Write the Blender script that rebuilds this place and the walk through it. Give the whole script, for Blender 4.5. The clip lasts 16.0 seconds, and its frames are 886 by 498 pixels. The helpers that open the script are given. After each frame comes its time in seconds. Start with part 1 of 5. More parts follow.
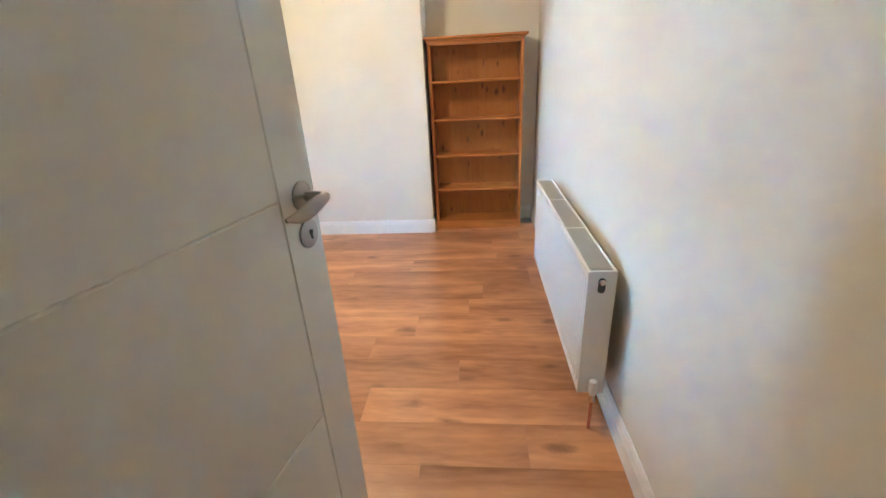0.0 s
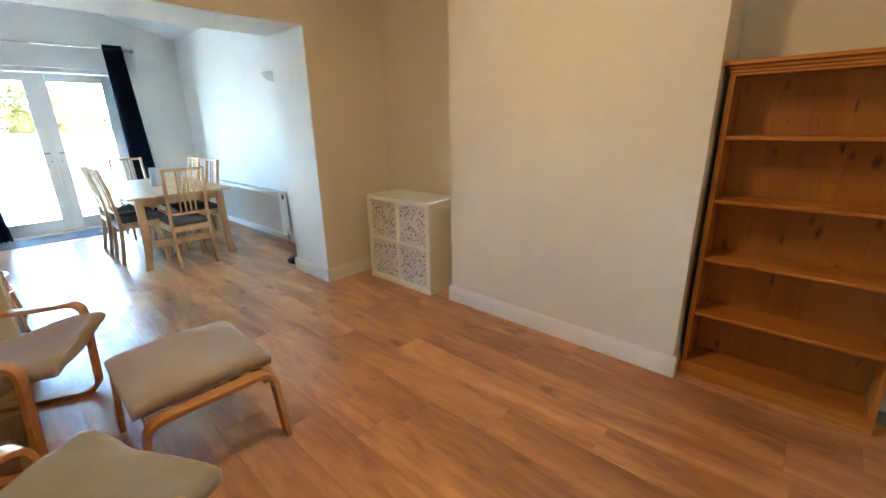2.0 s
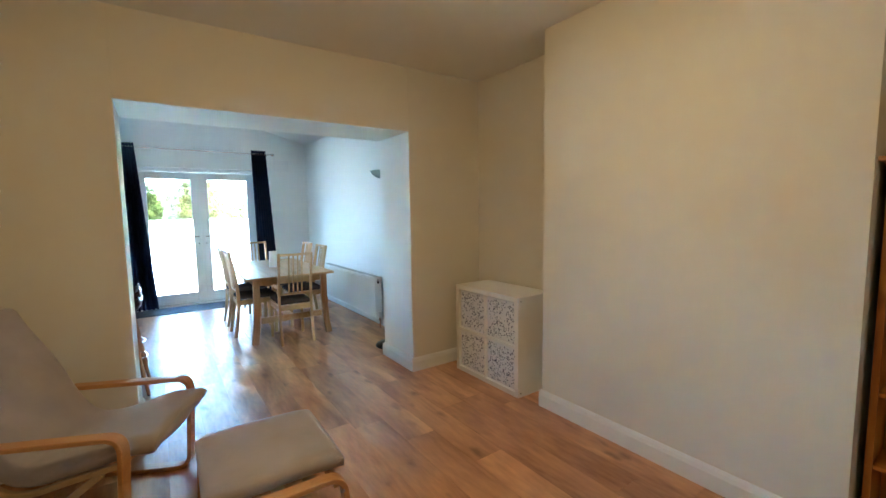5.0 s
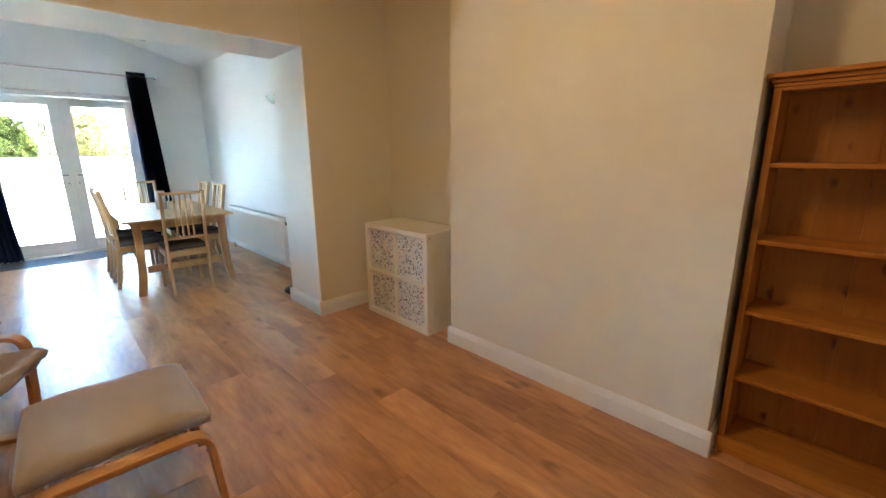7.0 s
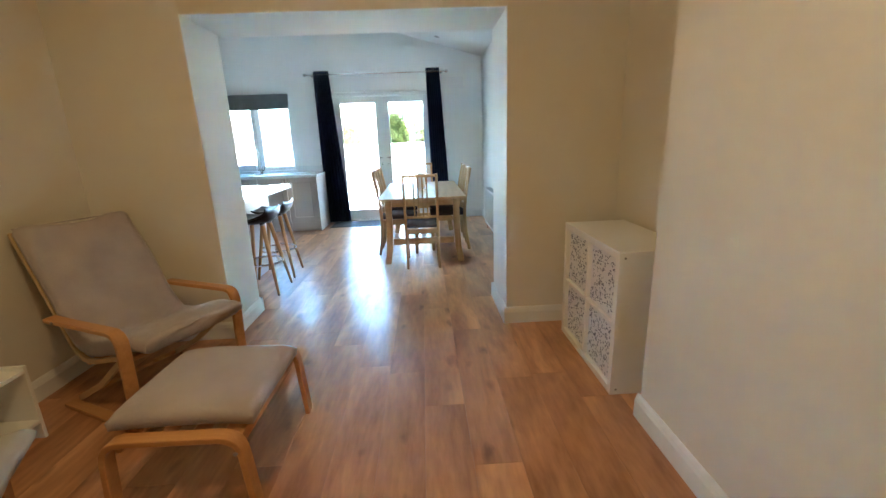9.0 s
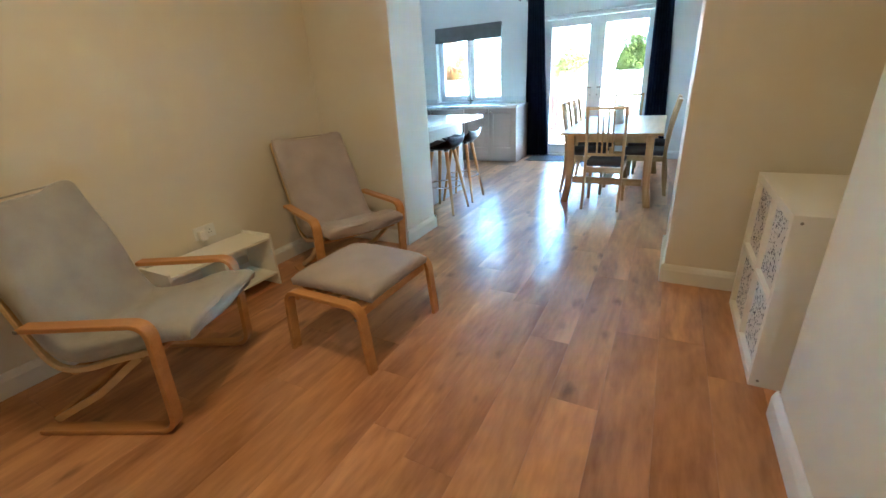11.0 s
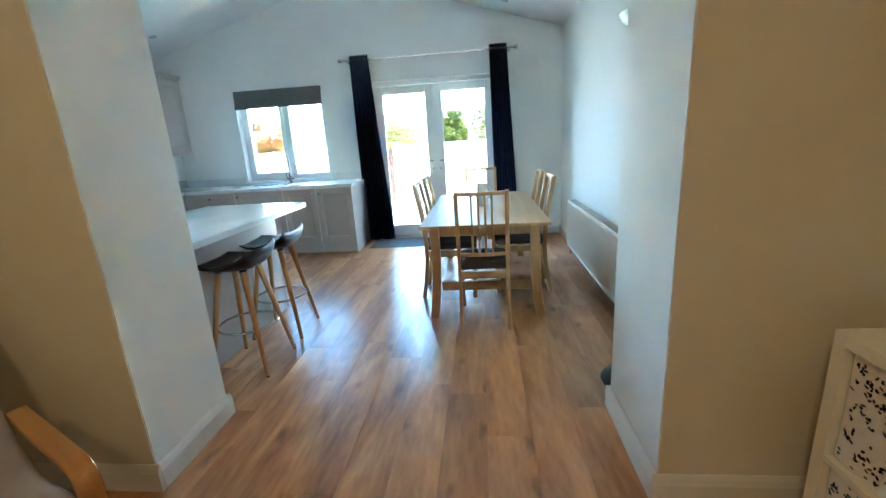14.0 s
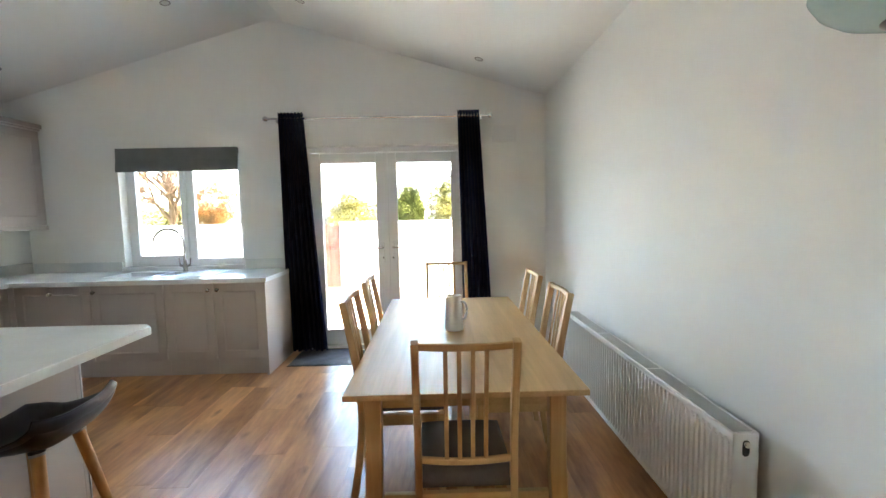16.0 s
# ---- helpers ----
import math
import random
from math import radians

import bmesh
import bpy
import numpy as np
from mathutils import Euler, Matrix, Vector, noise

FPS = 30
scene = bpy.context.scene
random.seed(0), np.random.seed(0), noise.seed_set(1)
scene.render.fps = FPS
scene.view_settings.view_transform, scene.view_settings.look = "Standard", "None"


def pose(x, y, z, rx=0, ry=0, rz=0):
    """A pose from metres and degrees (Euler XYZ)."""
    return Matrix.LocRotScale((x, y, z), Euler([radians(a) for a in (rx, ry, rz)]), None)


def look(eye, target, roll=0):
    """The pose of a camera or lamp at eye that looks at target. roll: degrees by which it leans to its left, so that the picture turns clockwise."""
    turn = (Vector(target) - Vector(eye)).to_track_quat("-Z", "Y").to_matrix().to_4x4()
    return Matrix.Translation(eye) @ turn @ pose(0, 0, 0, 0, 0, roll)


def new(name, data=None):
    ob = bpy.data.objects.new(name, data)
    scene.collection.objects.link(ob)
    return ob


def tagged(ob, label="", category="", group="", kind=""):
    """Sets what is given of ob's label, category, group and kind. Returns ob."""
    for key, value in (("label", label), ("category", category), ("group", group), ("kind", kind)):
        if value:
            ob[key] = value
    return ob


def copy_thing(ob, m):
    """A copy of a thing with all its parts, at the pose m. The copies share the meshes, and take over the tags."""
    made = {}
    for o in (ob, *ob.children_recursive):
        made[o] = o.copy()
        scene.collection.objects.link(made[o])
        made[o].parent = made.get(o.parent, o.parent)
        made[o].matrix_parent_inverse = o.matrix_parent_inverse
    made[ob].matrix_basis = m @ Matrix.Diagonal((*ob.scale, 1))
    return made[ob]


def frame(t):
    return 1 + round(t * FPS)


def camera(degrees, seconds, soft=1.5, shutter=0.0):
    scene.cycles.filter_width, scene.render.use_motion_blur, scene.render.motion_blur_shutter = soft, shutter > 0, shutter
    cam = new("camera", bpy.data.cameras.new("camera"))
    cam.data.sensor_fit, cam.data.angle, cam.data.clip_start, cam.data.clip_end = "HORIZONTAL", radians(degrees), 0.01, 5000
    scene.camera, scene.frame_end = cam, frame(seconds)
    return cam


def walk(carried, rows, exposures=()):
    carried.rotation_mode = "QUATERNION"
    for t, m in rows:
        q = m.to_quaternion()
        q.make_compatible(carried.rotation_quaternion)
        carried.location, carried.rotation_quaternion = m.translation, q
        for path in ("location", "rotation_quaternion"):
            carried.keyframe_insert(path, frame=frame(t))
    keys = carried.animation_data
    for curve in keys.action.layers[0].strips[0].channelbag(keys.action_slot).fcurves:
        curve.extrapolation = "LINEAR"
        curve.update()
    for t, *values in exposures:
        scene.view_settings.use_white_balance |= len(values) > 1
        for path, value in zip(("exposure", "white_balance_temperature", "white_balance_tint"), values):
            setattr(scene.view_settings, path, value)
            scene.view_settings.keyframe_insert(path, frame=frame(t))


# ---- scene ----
cam = camera(94.2, 16.0)
PATH = [
    (0, (0.043, -0.083, 1.346), (-0.131, 1.749, 0.563), -3.1),
    (0.5, (0.057, 0.279, 1.353), (-0.128, 2.123, 0.6), -2.5),
    (1, (0.033, 0.615, 1.338), (-0.36, 2.451, 0.648), -1.7),
    (1.5, (0.055, 0.966, 1.38), (-0.757, 2.681, 0.749), -1.2),
    (2, (0.051, 1.166, 1.38), (-1.244, 2.571, 0.791), -1.2),
    (2.5, (0.014, 1.213, 1.372), (-1.626, 2.21, 0.808), -1.3),
    (3, (-0.042, 1.195, 1.331), (-1.88, 1.813, 0.843), -1.4),
    (3.5, (-0.036, 1.2, 1.356), (-1.967, 1.572, 0.992), -1.2),
    (4, (-0.042, 1.188, 1.4), (-1.989, 1.596, 1.196), -0.6),
    (4.5, (-0.039, 1.23, 1.437), (-1.908, 1.926, 1.301), -0.7),
    (5, (-0.01, 1.24, 1.432), (-1.646, 2.376, 1.248), -0.9),
    (5.2, (0.018, 1.255, 1.421), (-1.485, 2.556, 1.197), -1.0),
    (7.5, (-0.047, 1.683, 1.333), (-1.462, 2.998, 0.817), -1.0),
    (8, (-0.080, 1.932, 1.340), (-1.744, 2.917, 0.829), -1.4),
    (8.5, (-0.182, 2.281, 1.339), (-2.034, 2.838, 0.83), -2.3),
    (9, (-0.314, 2.496, 1.324), (-2.247, 2.571, 0.817), -2.2),
    (9.5, (-0.41, 2.658, 1.337), (-2.294, 2.22, 0.828), -2.0),
    (9.7, (-0.413, 2.719, 1.343), (-2.235, 2.076, 0.828), -1.9),
    (11.8, (-0.257, 2.997, 1.281), (-1.865, 2.124, 0.473), -2.8),
    (12, (-0.327, 2.977, 1.289), (-2.005, 2.219, 0.509), -2.9),
    (12.5, (-0.6, 2.83, 1.335), (-2.405, 2.307, 0.65), -3.6),
    (13, (-0.945, 2.682, 1.332), (-2.816, 2.297, 0.738), -3.9),
    (13.5, (-1.383, 2.579, 1.343), (-3.288, 2.288, 0.806), -3.9),
    (14, (-1.818, 2.463, 1.339), (-3.743, 2.26, 0.833), -3.6),
    (14.5, (-2.256, 2.397, 1.308), (-4.199, 2.269, 0.853), -3.2),
    (15, (-2.664, 2.382, 1.311), (-4.628, 2.322, 0.935), -2.6),
    (15.5, (-3.009, 2.362, 1.373), (-4.988, 2.365, 1.087), -1.9),
    (16, (-3.217, 2.359, 1.425), (-5.209, 2.391, 1.259), -1.2),
]
EXPOSURES = [(0, 8.13, 4250, -1), (0.5, 7.90, 4250, -1), (0.8, 7.84, 4300, -1), (1.5, 7.34, 4400, -3), (2.0, 7.2, 5450, -1), (2.5, 7.0, 5400, -1), (3.5, 7.05, 4900, -5), (5.2, 6.87, 5050, -5), (7.5, 7.0, 5800, 3), (8.5, 6.88, 5500, -1), (9.5, 6.96, 5200, -4), (12.0, 7.12, 4950, -6), (12.5, 7.07, 5000, -6), (13.5, 6.92, 4950, -9), (14.0, 6.72, 5250, -8), (14.5, 6.68, 5600, -3), (15.2, 6.55, 6300, 4), (16, 6.42, 7100, 8)]
walk(cam, [(t, look(eye, target, roll)) for t, eye, target, roll in PATH], EXPOSURES)

# ---- world and lights ----
SUN_EL, SUN_AZ = radians(40), radians(15)
world = bpy.data.worlds.new("sky_world")
scene.world = world
world.use_nodes = True
sky = world.node_tree.nodes.new("ShaderNodeTexSky")
sky.sky_type, sky.sun_disc, sky.sun_elevation, sky.sun_rotation = "NISHITA", False, SUN_EL, SUN_AZ
sky.air_density, sky.dust_density = 1.0, 2.0
background = world.node_tree.nodes["Background"]
background.inputs["Strength"].default_value = 0.15
world.node_tree.links.new(sky.outputs[0], background.inputs[0])

sun = new("sun", bpy.data.lights.new("sun", "SUN"))
sun.data.energy, sun.data.angle, sun.data.color = 2.6, radians(0.5), (1.0, 0.95, 0.88)
sun.matrix_world = look((0, 0, 0), (-math.sin(SUN_AZ) * math.cos(SUN_EL), -math.cos(SUN_AZ) * math.cos(SUN_EL), -math.sin(SUN_EL)))

bulb = new("ceiling_bulb", bpy.data.lights.new("ceiling_bulb", "POINT"))
bulb.data.energy, bulb.data.color, bulb.data.shadow_soft_size = 0.15, (1.0, 0.61, 0.255), 0.12
bulb.location = (-1.1, 2.0, 2.30)
down = new("ceiling_light_disc", bpy.data.lights.new("ceiling_light_disc", "AREA"))
down.data.shape, down.data.size, down.data.energy, down.data.color = "DISK", 0.30, 0.075, (1.0, 0.63, 0.30)
down.location = (-1.1, 2.0, 2.585)


# ---- materials ----
def mat(name, color, rough=0.5, metal=0.0, vary=0.06, scale=6.0, bump=0.0, bump_scale=120.0, spec=0.5, coat=0.0, spread=0.0):
    """A painted, plastic or metal surface: base colour with broad and fine variation, and a fine relief."""
    m = bpy.data.materials.new(name)
    m.use_nodes = True
    n, l = m.node_tree.nodes, m.node_tree.links
    b = n["Principled BSDF"]
    b.inputs["Roughness"].default_value, b.inputs["Metallic"].default_value = rough, metal
    b.inputs["Specular IOR Level"].default_value, b.inputs["Coat Weight"].default_value = spec, coat
    tc = n.new("ShaderNodeTexCoord")
    broad, fine = n.new("ShaderNodeTexNoise"), n.new("ShaderNodeTexNoise")
    broad.inputs["Scale"].default_value, fine.inputs["Scale"].default_value = scale * 0.3, scale * 8
    l.new(tc.outputs["Object"], broad.inputs["Vector"]), l.new(tc.outputs["Object"], fine.inputs["Vector"])
    mix = n.new("ShaderNodeMath")
    mix.operation = "MULTIPLY_ADD"
    mix.inputs[1].default_value = 0.35
    l.new(fine.outputs["Fac"], mix.inputs[0]), l.new(broad.outputs["Fac"], mix.inputs[2])
    ramp = n.new("ShaderNodeValToRGB")
    ramp.color_ramp.elements[0].position, ramp.color_ramp.elements[1].position = 0.4, 0.95
    ramp.color_ramp.elements[0].color = (*[c * (1 - vary) for c in color], 1)
    ramp.color_ramp.elements[1].color = (*[min(1, c * (1 + vary)) for c in color], 1)
    l.new(mix.outputs[0], ramp.inputs[0])
    out = ramp.outputs[0]
    if spread:
        info, hsv, remap = n.new("ShaderNodeObjectInfo"), n.new("ShaderNodeHueSaturation"), n.new("ShaderNodeMapRange")
        remap.inputs[3].default_value, remap.inputs[4].default_value = 1 - spread, 1 + spread
        l.new(info.outputs["Random"], remap.inputs[0]), l.new(remap.outputs[0], hsv.inputs["Value"]), l.new(out, hsv.inputs["Color"])
        out = hsv.outputs[0]
    l.new(out, b.inputs["Base Color"])
    if bump:
        grain, relief = n.new("ShaderNodeTexNoise"), n.new("ShaderNodeBump")
        grain.inputs["Scale"].default_value, grain.inputs["Detail"].default_value = bump_scale, 3
        relief.inputs["Strength"].default_value, relief.inputs["Distance"].default_value = bump, 0.002
        l.new(tc.outputs["Object"], grain.inputs["Vector"]), l.new(grain.outputs["Fac"], relief.inputs["Height"])
        l.new(relief.outputs[0], b.inputs["Normal"])
    return m


def wood(name, dark, light, axis=0, rough=0.35, spread=0.12, stretch=14.0, scale=1.6, knots=0.0, coat=0.0, bump=0.06, rings=5.0, fine_part=0.45, half=0.25, dense=1.0):
    """Timber with its grain along one axis, flecks and a few knots; each piece takes its own tone and figure."""
    m = bpy.data.materials.new(name)
    m.use_nodes = True
    n, l = m.node_tree.nodes, m.node_tree.links
    b = n["Principled BSDF"]
    b.inputs["Coat Weight"].default_value, b.inputs["Coat Roughness"].default_value = coat, 0.25
    tc, info = n.new("ShaderNodeTexCoord"), n.new("ShaderNodeObjectInfo")
    shift = n.new("ShaderNodeVectorMath")
    shift.operation = "MULTIPLY_ADD"
    shift.inputs[1].default_value = (37, 53, 71)
    rnd = n.new("ShaderNodeCombineXYZ")
    for k in range(3):
        l.new(info.outputs["Random"], rnd.inputs[k])
    l.new(rnd.outputs[0], shift.inputs[0]), l.new(tc.outputs["Object"], shift.inputs[2])
    mapping = n.new("ShaderNodeMapping")
    sc = [stretch * scale] * 3
    sc[axis] = scale
    mapping.inputs["Scale"].default_value = sc
    l.new(shift.outputs[0], mapping.inputs[0])
    figure, fine = n.new("ShaderNodeTexNoise"), n.new("ShaderNodeTexNoise")
    figure.inputs["Scale"].default_value, figure.inputs["Detail"].default_value, figure.inputs["Distortion"].default_value = 0.5, 5, 1.2
    fine.inputs["Scale"].default_value, fine.inputs["Detail"].default_value = rings, 4
    l.new(mapping.outputs[0], figure.inputs["Vector"]), l.new(mapping.outputs[0], fine.inputs["Vector"])
    add = n.new("ShaderNodeMath")
    add.operation = "MULTIPLY_ADD"
    add.inputs[1].default_value = fine_part
    l.new(fine.outputs["Fac"], add.inputs[0]), l.new(figure.outputs["Fac"], add.inputs[2])
    ramp = n.new("ShaderNodeValToRGB")
    e = ramp.color_ramp.elements
    mid = (1 + fine_part) / 2
    e[0].position, e[1].position = mid - half, mid + half
    e[0].color, e[1].color = (*dark, 1), (*light, 1)
    l.new(add.outputs[0], ramp.inputs[0])
    out = ramp.outputs[0]
    if knots:
        mk = n.new("ShaderNodeMapping")
        ks = [7.0 * dense] * 3
        ks[axis] = 3.2 * dense
        mk.inputs["Scale"].default_value = ks
        l.new(shift.outputs[0], mk.inputs[0])
        vor = n.new("ShaderNodeTexVoronoi")
        vor.inputs["Scale"].default_value = 1.0
        wob = n.new("ShaderNodeTexNoise")
        wob.inputs["Scale"].default_value = 3.0
        l.new(mk.outputs[0], wob.inputs["Vector"])
        vm = n.new("ShaderNodeVectorMath")
        vm.operation = "MULTIPLY_ADD"
        vm.inputs[1].default_value = (0.35, 0.35, 0.35)
        l.new(wob.outputs["Color"], vm.inputs[0]), l.new(mk.outputs[0], vm.inputs[2])
        l.new(vm.outputs[0], vor.inputs["Vector"])
        kr = n.new("ShaderNodeValToRGB")
        kr.color_ramp.elements[0].position, kr.color_ramp.elements[1].position = 0.07, 0.24
        kr.color_ramp.elements[0].color, kr.color_ramp.elements[1].color = (knots, knots, knots, 1), (0, 0, 0, 1)
        l.new(vor.outputs["Distance"], kr.inputs[0])
        few, gate_ = n.new("ShaderNodeTexNoise"), n.new("ShaderNodeMapRange")
        few.inputs["Scale"].default_value = 0.55
        gate_.inputs[1].default_value, gate_.inputs[2].default_value = (0.43, 0.55) if dense == 1.0 else (0.38, 0.46)
        l.new(mk.outputs[0], few.inputs["Vector"]), l.new(few.outputs["Fac"], gate_.inputs[0])
        both = n.new("ShaderNodeMath")
        both.operation = "MULTIPLY"
        l.new(kr.outputs[0], both.inputs[0]), l.new(gate_.outputs[0], both.inputs[1])
        mx = n.new("ShaderNodeMix")
        mx.data_type = "RGBA"
        l.new(both.outputs[0], mx.inputs[0]), l.new(out, mx.inputs[6])
        mx.inputs[7].default_value = (*[c * 0.35 for c in dark], 1)
        out = mx.outputs[2]
    hsv, remap = n.new("ShaderNodeHueSaturation"), n.new("ShaderNodeMapRange")
    remap.inputs[3].default_value, remap.inputs[4].default_value = 1 - spread, 1 + spread
    l.new(info.outputs["Random"], remap.inputs[0]), l.new(remap.outputs[0], hsv.inputs["Value"]), l.new(out, hsv.inputs["Color"])
    l.new(hsv.outputs[0], b.inputs["Base Color"])
    rr = n.new("ShaderNodeMapRange")
    rr.inputs[3].default_value, rr.inputs[4].default_value = rough - 0.06, rough + 0.08
    l.new(fine.outputs["Fac"], rr.inputs[0]), l.new(rr.outputs[0], b.inputs["Roughness"])
    relief = n.new("ShaderNodeBump")
    relief.inputs["Strength"].default_value, relief.inputs["Distance"].default_value = bump, 0.001
    l.new(add.outputs[0], relief.inputs["Height"]), l.new(relief.outputs[0], b.inputs["Normal"])
    return m


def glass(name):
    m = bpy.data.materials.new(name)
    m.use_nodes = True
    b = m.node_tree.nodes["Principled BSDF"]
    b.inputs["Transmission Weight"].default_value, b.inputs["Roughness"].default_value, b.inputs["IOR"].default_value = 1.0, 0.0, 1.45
    # Dark grey tint added to the panes, to dim the overbright garden behind them.
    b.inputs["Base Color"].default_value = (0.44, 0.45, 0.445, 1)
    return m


WALL = mat("lounge_wall_paint", (0.745, 0.70, 0.605), 0.75, vary=0.02, scale=2, bump=0.12, bump_scale=260)
WALLK = mat("kitchen_wall_paint", (0.83, 0.83, 0.80), 0.75, vary=0.02, scale=2, bump=0.12, bump_scale=260)
CEIL = mat("ceiling_paint", (0.80, 0.80, 0.78), 0.85, vary=0.02, scale=2, bump=0.1, bump_scale=200)
GLOSS = mat("white_gloss_paint", (0.80, 0.80, 0.78), 0.3, vary=0.02, scale=4, bump=0.03, bump_scale=60)
DOORW = mat("door_paint", (0.66, 0.66, 0.62), 0.42, vary=0.02, scale=4, bump=0.06, bump_scale=150)
RADW = mat("radiator_enamel", (0.80, 0.80, 0.78), 0.28, vary=0.015, scale=4)
GRILLE = mat("radiator_grille_enamel", (0.55, 0.55, 0.53), 0.4)
UPVC = mat("white_upvc", (0.82, 0.83, 0.83), 0.25, vary=0.01)
PLASTIC = mat("white_plastic", (0.80, 0.80, 0.78), 0.3, vary=0.01)
BLACKP = mat("black_plastic", (0.015, 0.015, 0.016), 0.35)
BLACKM = mat("black_enamel", (0.012, 0.012, 0.013), 0.3)
CHROME = mat("chrome", (0.75, 0.75, 0.76), 0.12, metal=1.0, vary=0.02)
KNOBM = mat("polished_nickel", (0.36, 0.34, 0.31), 0.16, metal=1.0)
NICKEL = mat("satin_nickel", (0.34, 0.325, 0.30), 0.32, metal=1.0, vary=0.04)
TAPM = mat("dull_chrome", (0.28, 0.27, 0.265), 0.22, metal=1.0, vary=0.05)
STEEL = mat("brushed_steel", (0.6, 0.6, 0.6), 0.3, metal=1.0, vary=0.05)
COPPER = mat("copper_pipe", (0.5, 0.22, 0.13), 0.35, metal=1.0)
LAM = mat("white_laminate", (0.88, 0.87, 0.83), 0.35, vary=0.015)
UNIT = mat("cashmere_cabinet", (0.47, 0.415, 0.375), 0.38, vary=0.03, scale=3)
TOP = mat("pale_marbled_laminate", (0.76, 0.79, 0.78), 0.16, vary=0.10, scale=9)
SPLASH = mat("grey_marbled_splashback", (0.50, 0.50, 0.47), 0.25, vary=0.2, scale=6)
FABRIC = mat("grey_beige_fabric", (0.43, 0.375, 0.36), 0.9, vary=0.12, scale=20, bump=0.6, bump_scale=900, spec=0.2)
FABRIC2 = mat("grey_fabric", (0.37, 0.355, 0.335), 0.9, vary=0.12, scale=24, bump=0.6, bump_scale=900, spec=0.2)
SEATF = mat("dark_grey_fabric", (0.13, 0.118, 0.118), 0.9, vary=0.12, scale=20, bump=0.5, bump_scale=800, spec=0.2)
NAVY = mat("navy_curtain_cloth", (0.010, 0.022, 0.060), 0.8, vary=0.25, scale=8, bump=0.4, bump_scale=700, spec=0.25)
BLIND = mat("grey_blind_cloth", (0.16, 0.17, 0.165), 0.85, vary=0.12, scale=30, bump=0.5, bump_scale=500)
MATC = mat("door_mat_pile", (0.10, 0.10, 0.11), 0.95, vary=0.3, scale=30, bump=1.0, bump_scale=400)
SEATP = mat("dark_brown_plastic", (0.010, 0.007, 0.006), 0.30, spec=0.28, vary=0.1)
FLOORW = wood("oak_laminate", (0.27, 0.108, 0.038), (0.72, 0.37, 0.160), 0, 0.32, 0.12, 5, 1.5, knots=0.6, bump=0.0, rings=5.0, fine_part=0.35, half=0.24, coat=0.2)
FLOORW.node_tree.nodes["Principled BSDF"].inputs["Specular IOR Level"].default_value = 0.5
PINE = wood("stained_pine", (0.32, 0.108, 0.013), (0.55, 0.225, 0.033), 2, 0.38, 0.08, 16, 1.3, knots=0.6)
PINEB = wood("knotty_pine_board", (0.33, 0.120, 0.014), (0.50, 0.215, 0.030), 2, 0.42, 0.10, 10, 1.1, knots=1.0, rings=7.0, dense=1.9)
PINEX = wood("stained_pine_shelf", (0.34, 0.118, 0.015), (0.56, 0.235, 0.036), 0, 0.38, 0.06, 16, 1.3, knots=0.5)
BENT = wood("bent_birch", (0.42, 0.19, 0.055), (0.58, 0.30, 0.10), 1, 0.33, 0.05, 18, 1.2)
BIRCH = wood("birch", (0.50, 0.31, 0.13), (0.68, 0.46, 0.23), 0, 0.4, 0.05, 14, 1.2)
BIRCHZ = wood("birch_upright", (0.46, 0.27, 0.11), (0.64, 0.42, 0.20), 2, 0.4, 0.06, 16, 1.2)
BEECH = wood("beech_leg", (0.47, 0.225, 0.080), (0.60, 0.32, 0.125), 2, 0.4, 0.06, 16, 1.2)
GATEW = wood("stained_gate_board", (0.050, 0.0115, 0.004), (0.085, 0.021, 0.008), 2, 0.6, 0.1, 14, 1.0)
GLASS = glass("dimming_grey_glass")


# ---- mesh helpers ----
def box(bm, x0, x1, y0, y1, z0, z1, bevel=0.0):
    x0, x1, y0, y1, z0, z1 = min(x0, x1), max(x0, x1), min(y0, y1), max(y0, y1), min(z0, z1), max(z0, z1)
    v = [bm.verts.new((x, y, z)) for x in (x0, x1) for y in (y0, y1) for z in (z0, z1)]
    faces = [bm.faces.new([v[i] for i in f]) for f in ((0, 1, 3, 2), (4, 6, 7, 5), (0, 4, 5, 1), (2, 3, 7, 6), (0, 2, 6, 4), (1, 5, 7, 3))]
    if bevel:
        edges = list({e for f in faces for e in f.edges})
        bmesh.ops.bevel(bm, geom=edges, offset=bevel, segments=2, profile=0.6, affect="EDGES")
    return bm


def sweep(bm, points, profile, side=None, closed=False):
    """A profile, as (sideways, up) pairs, carried along a line of points. side: the direction of the profile's first axis, where it stays fixed."""
    points = [Vector(p) for p in points]
    rings, count = [], len(points)
    last = Vector((0, 0, 1))
    for k, p in enumerate(points):
        a = points[(k - 1) % count] if closed or k else p
        b = points[(k + 1) % count] if closed or k < count - 1 else p
        ahead = (b - a).normalized()
        if side is None:
            s = ahead.cross(last)
            if s.length < 0.05:
                s = ahead.cross(Vector((1, 0, 0)))
            s.normalize()
        else:
            s = Vector(side).normalized()
        u = s.cross(ahead).normalized()
        rings.append([bm.verts.new(p + s * x + u * y) for x, y in profile])
    m = len(profile)
    for k in range(count if closed else count - 1):
        r, q = rings[k], rings[(k + 1) % count]
        for j in range(m):
            bm.faces.new((r[j], r[(j + 1) % m], q[(j + 1) % m], q[j]))
    if not closed:
        bm.faces.new(list(reversed(rings[0])))
        bm.faces.new(rings[-1])
    return bm


def circle(r, n=12, squash=1.0):
    return [(r * math.cos(2 * math.pi * k / n), r * squash * math.sin(2 * math.pi * k / n)) for k in range(n)]


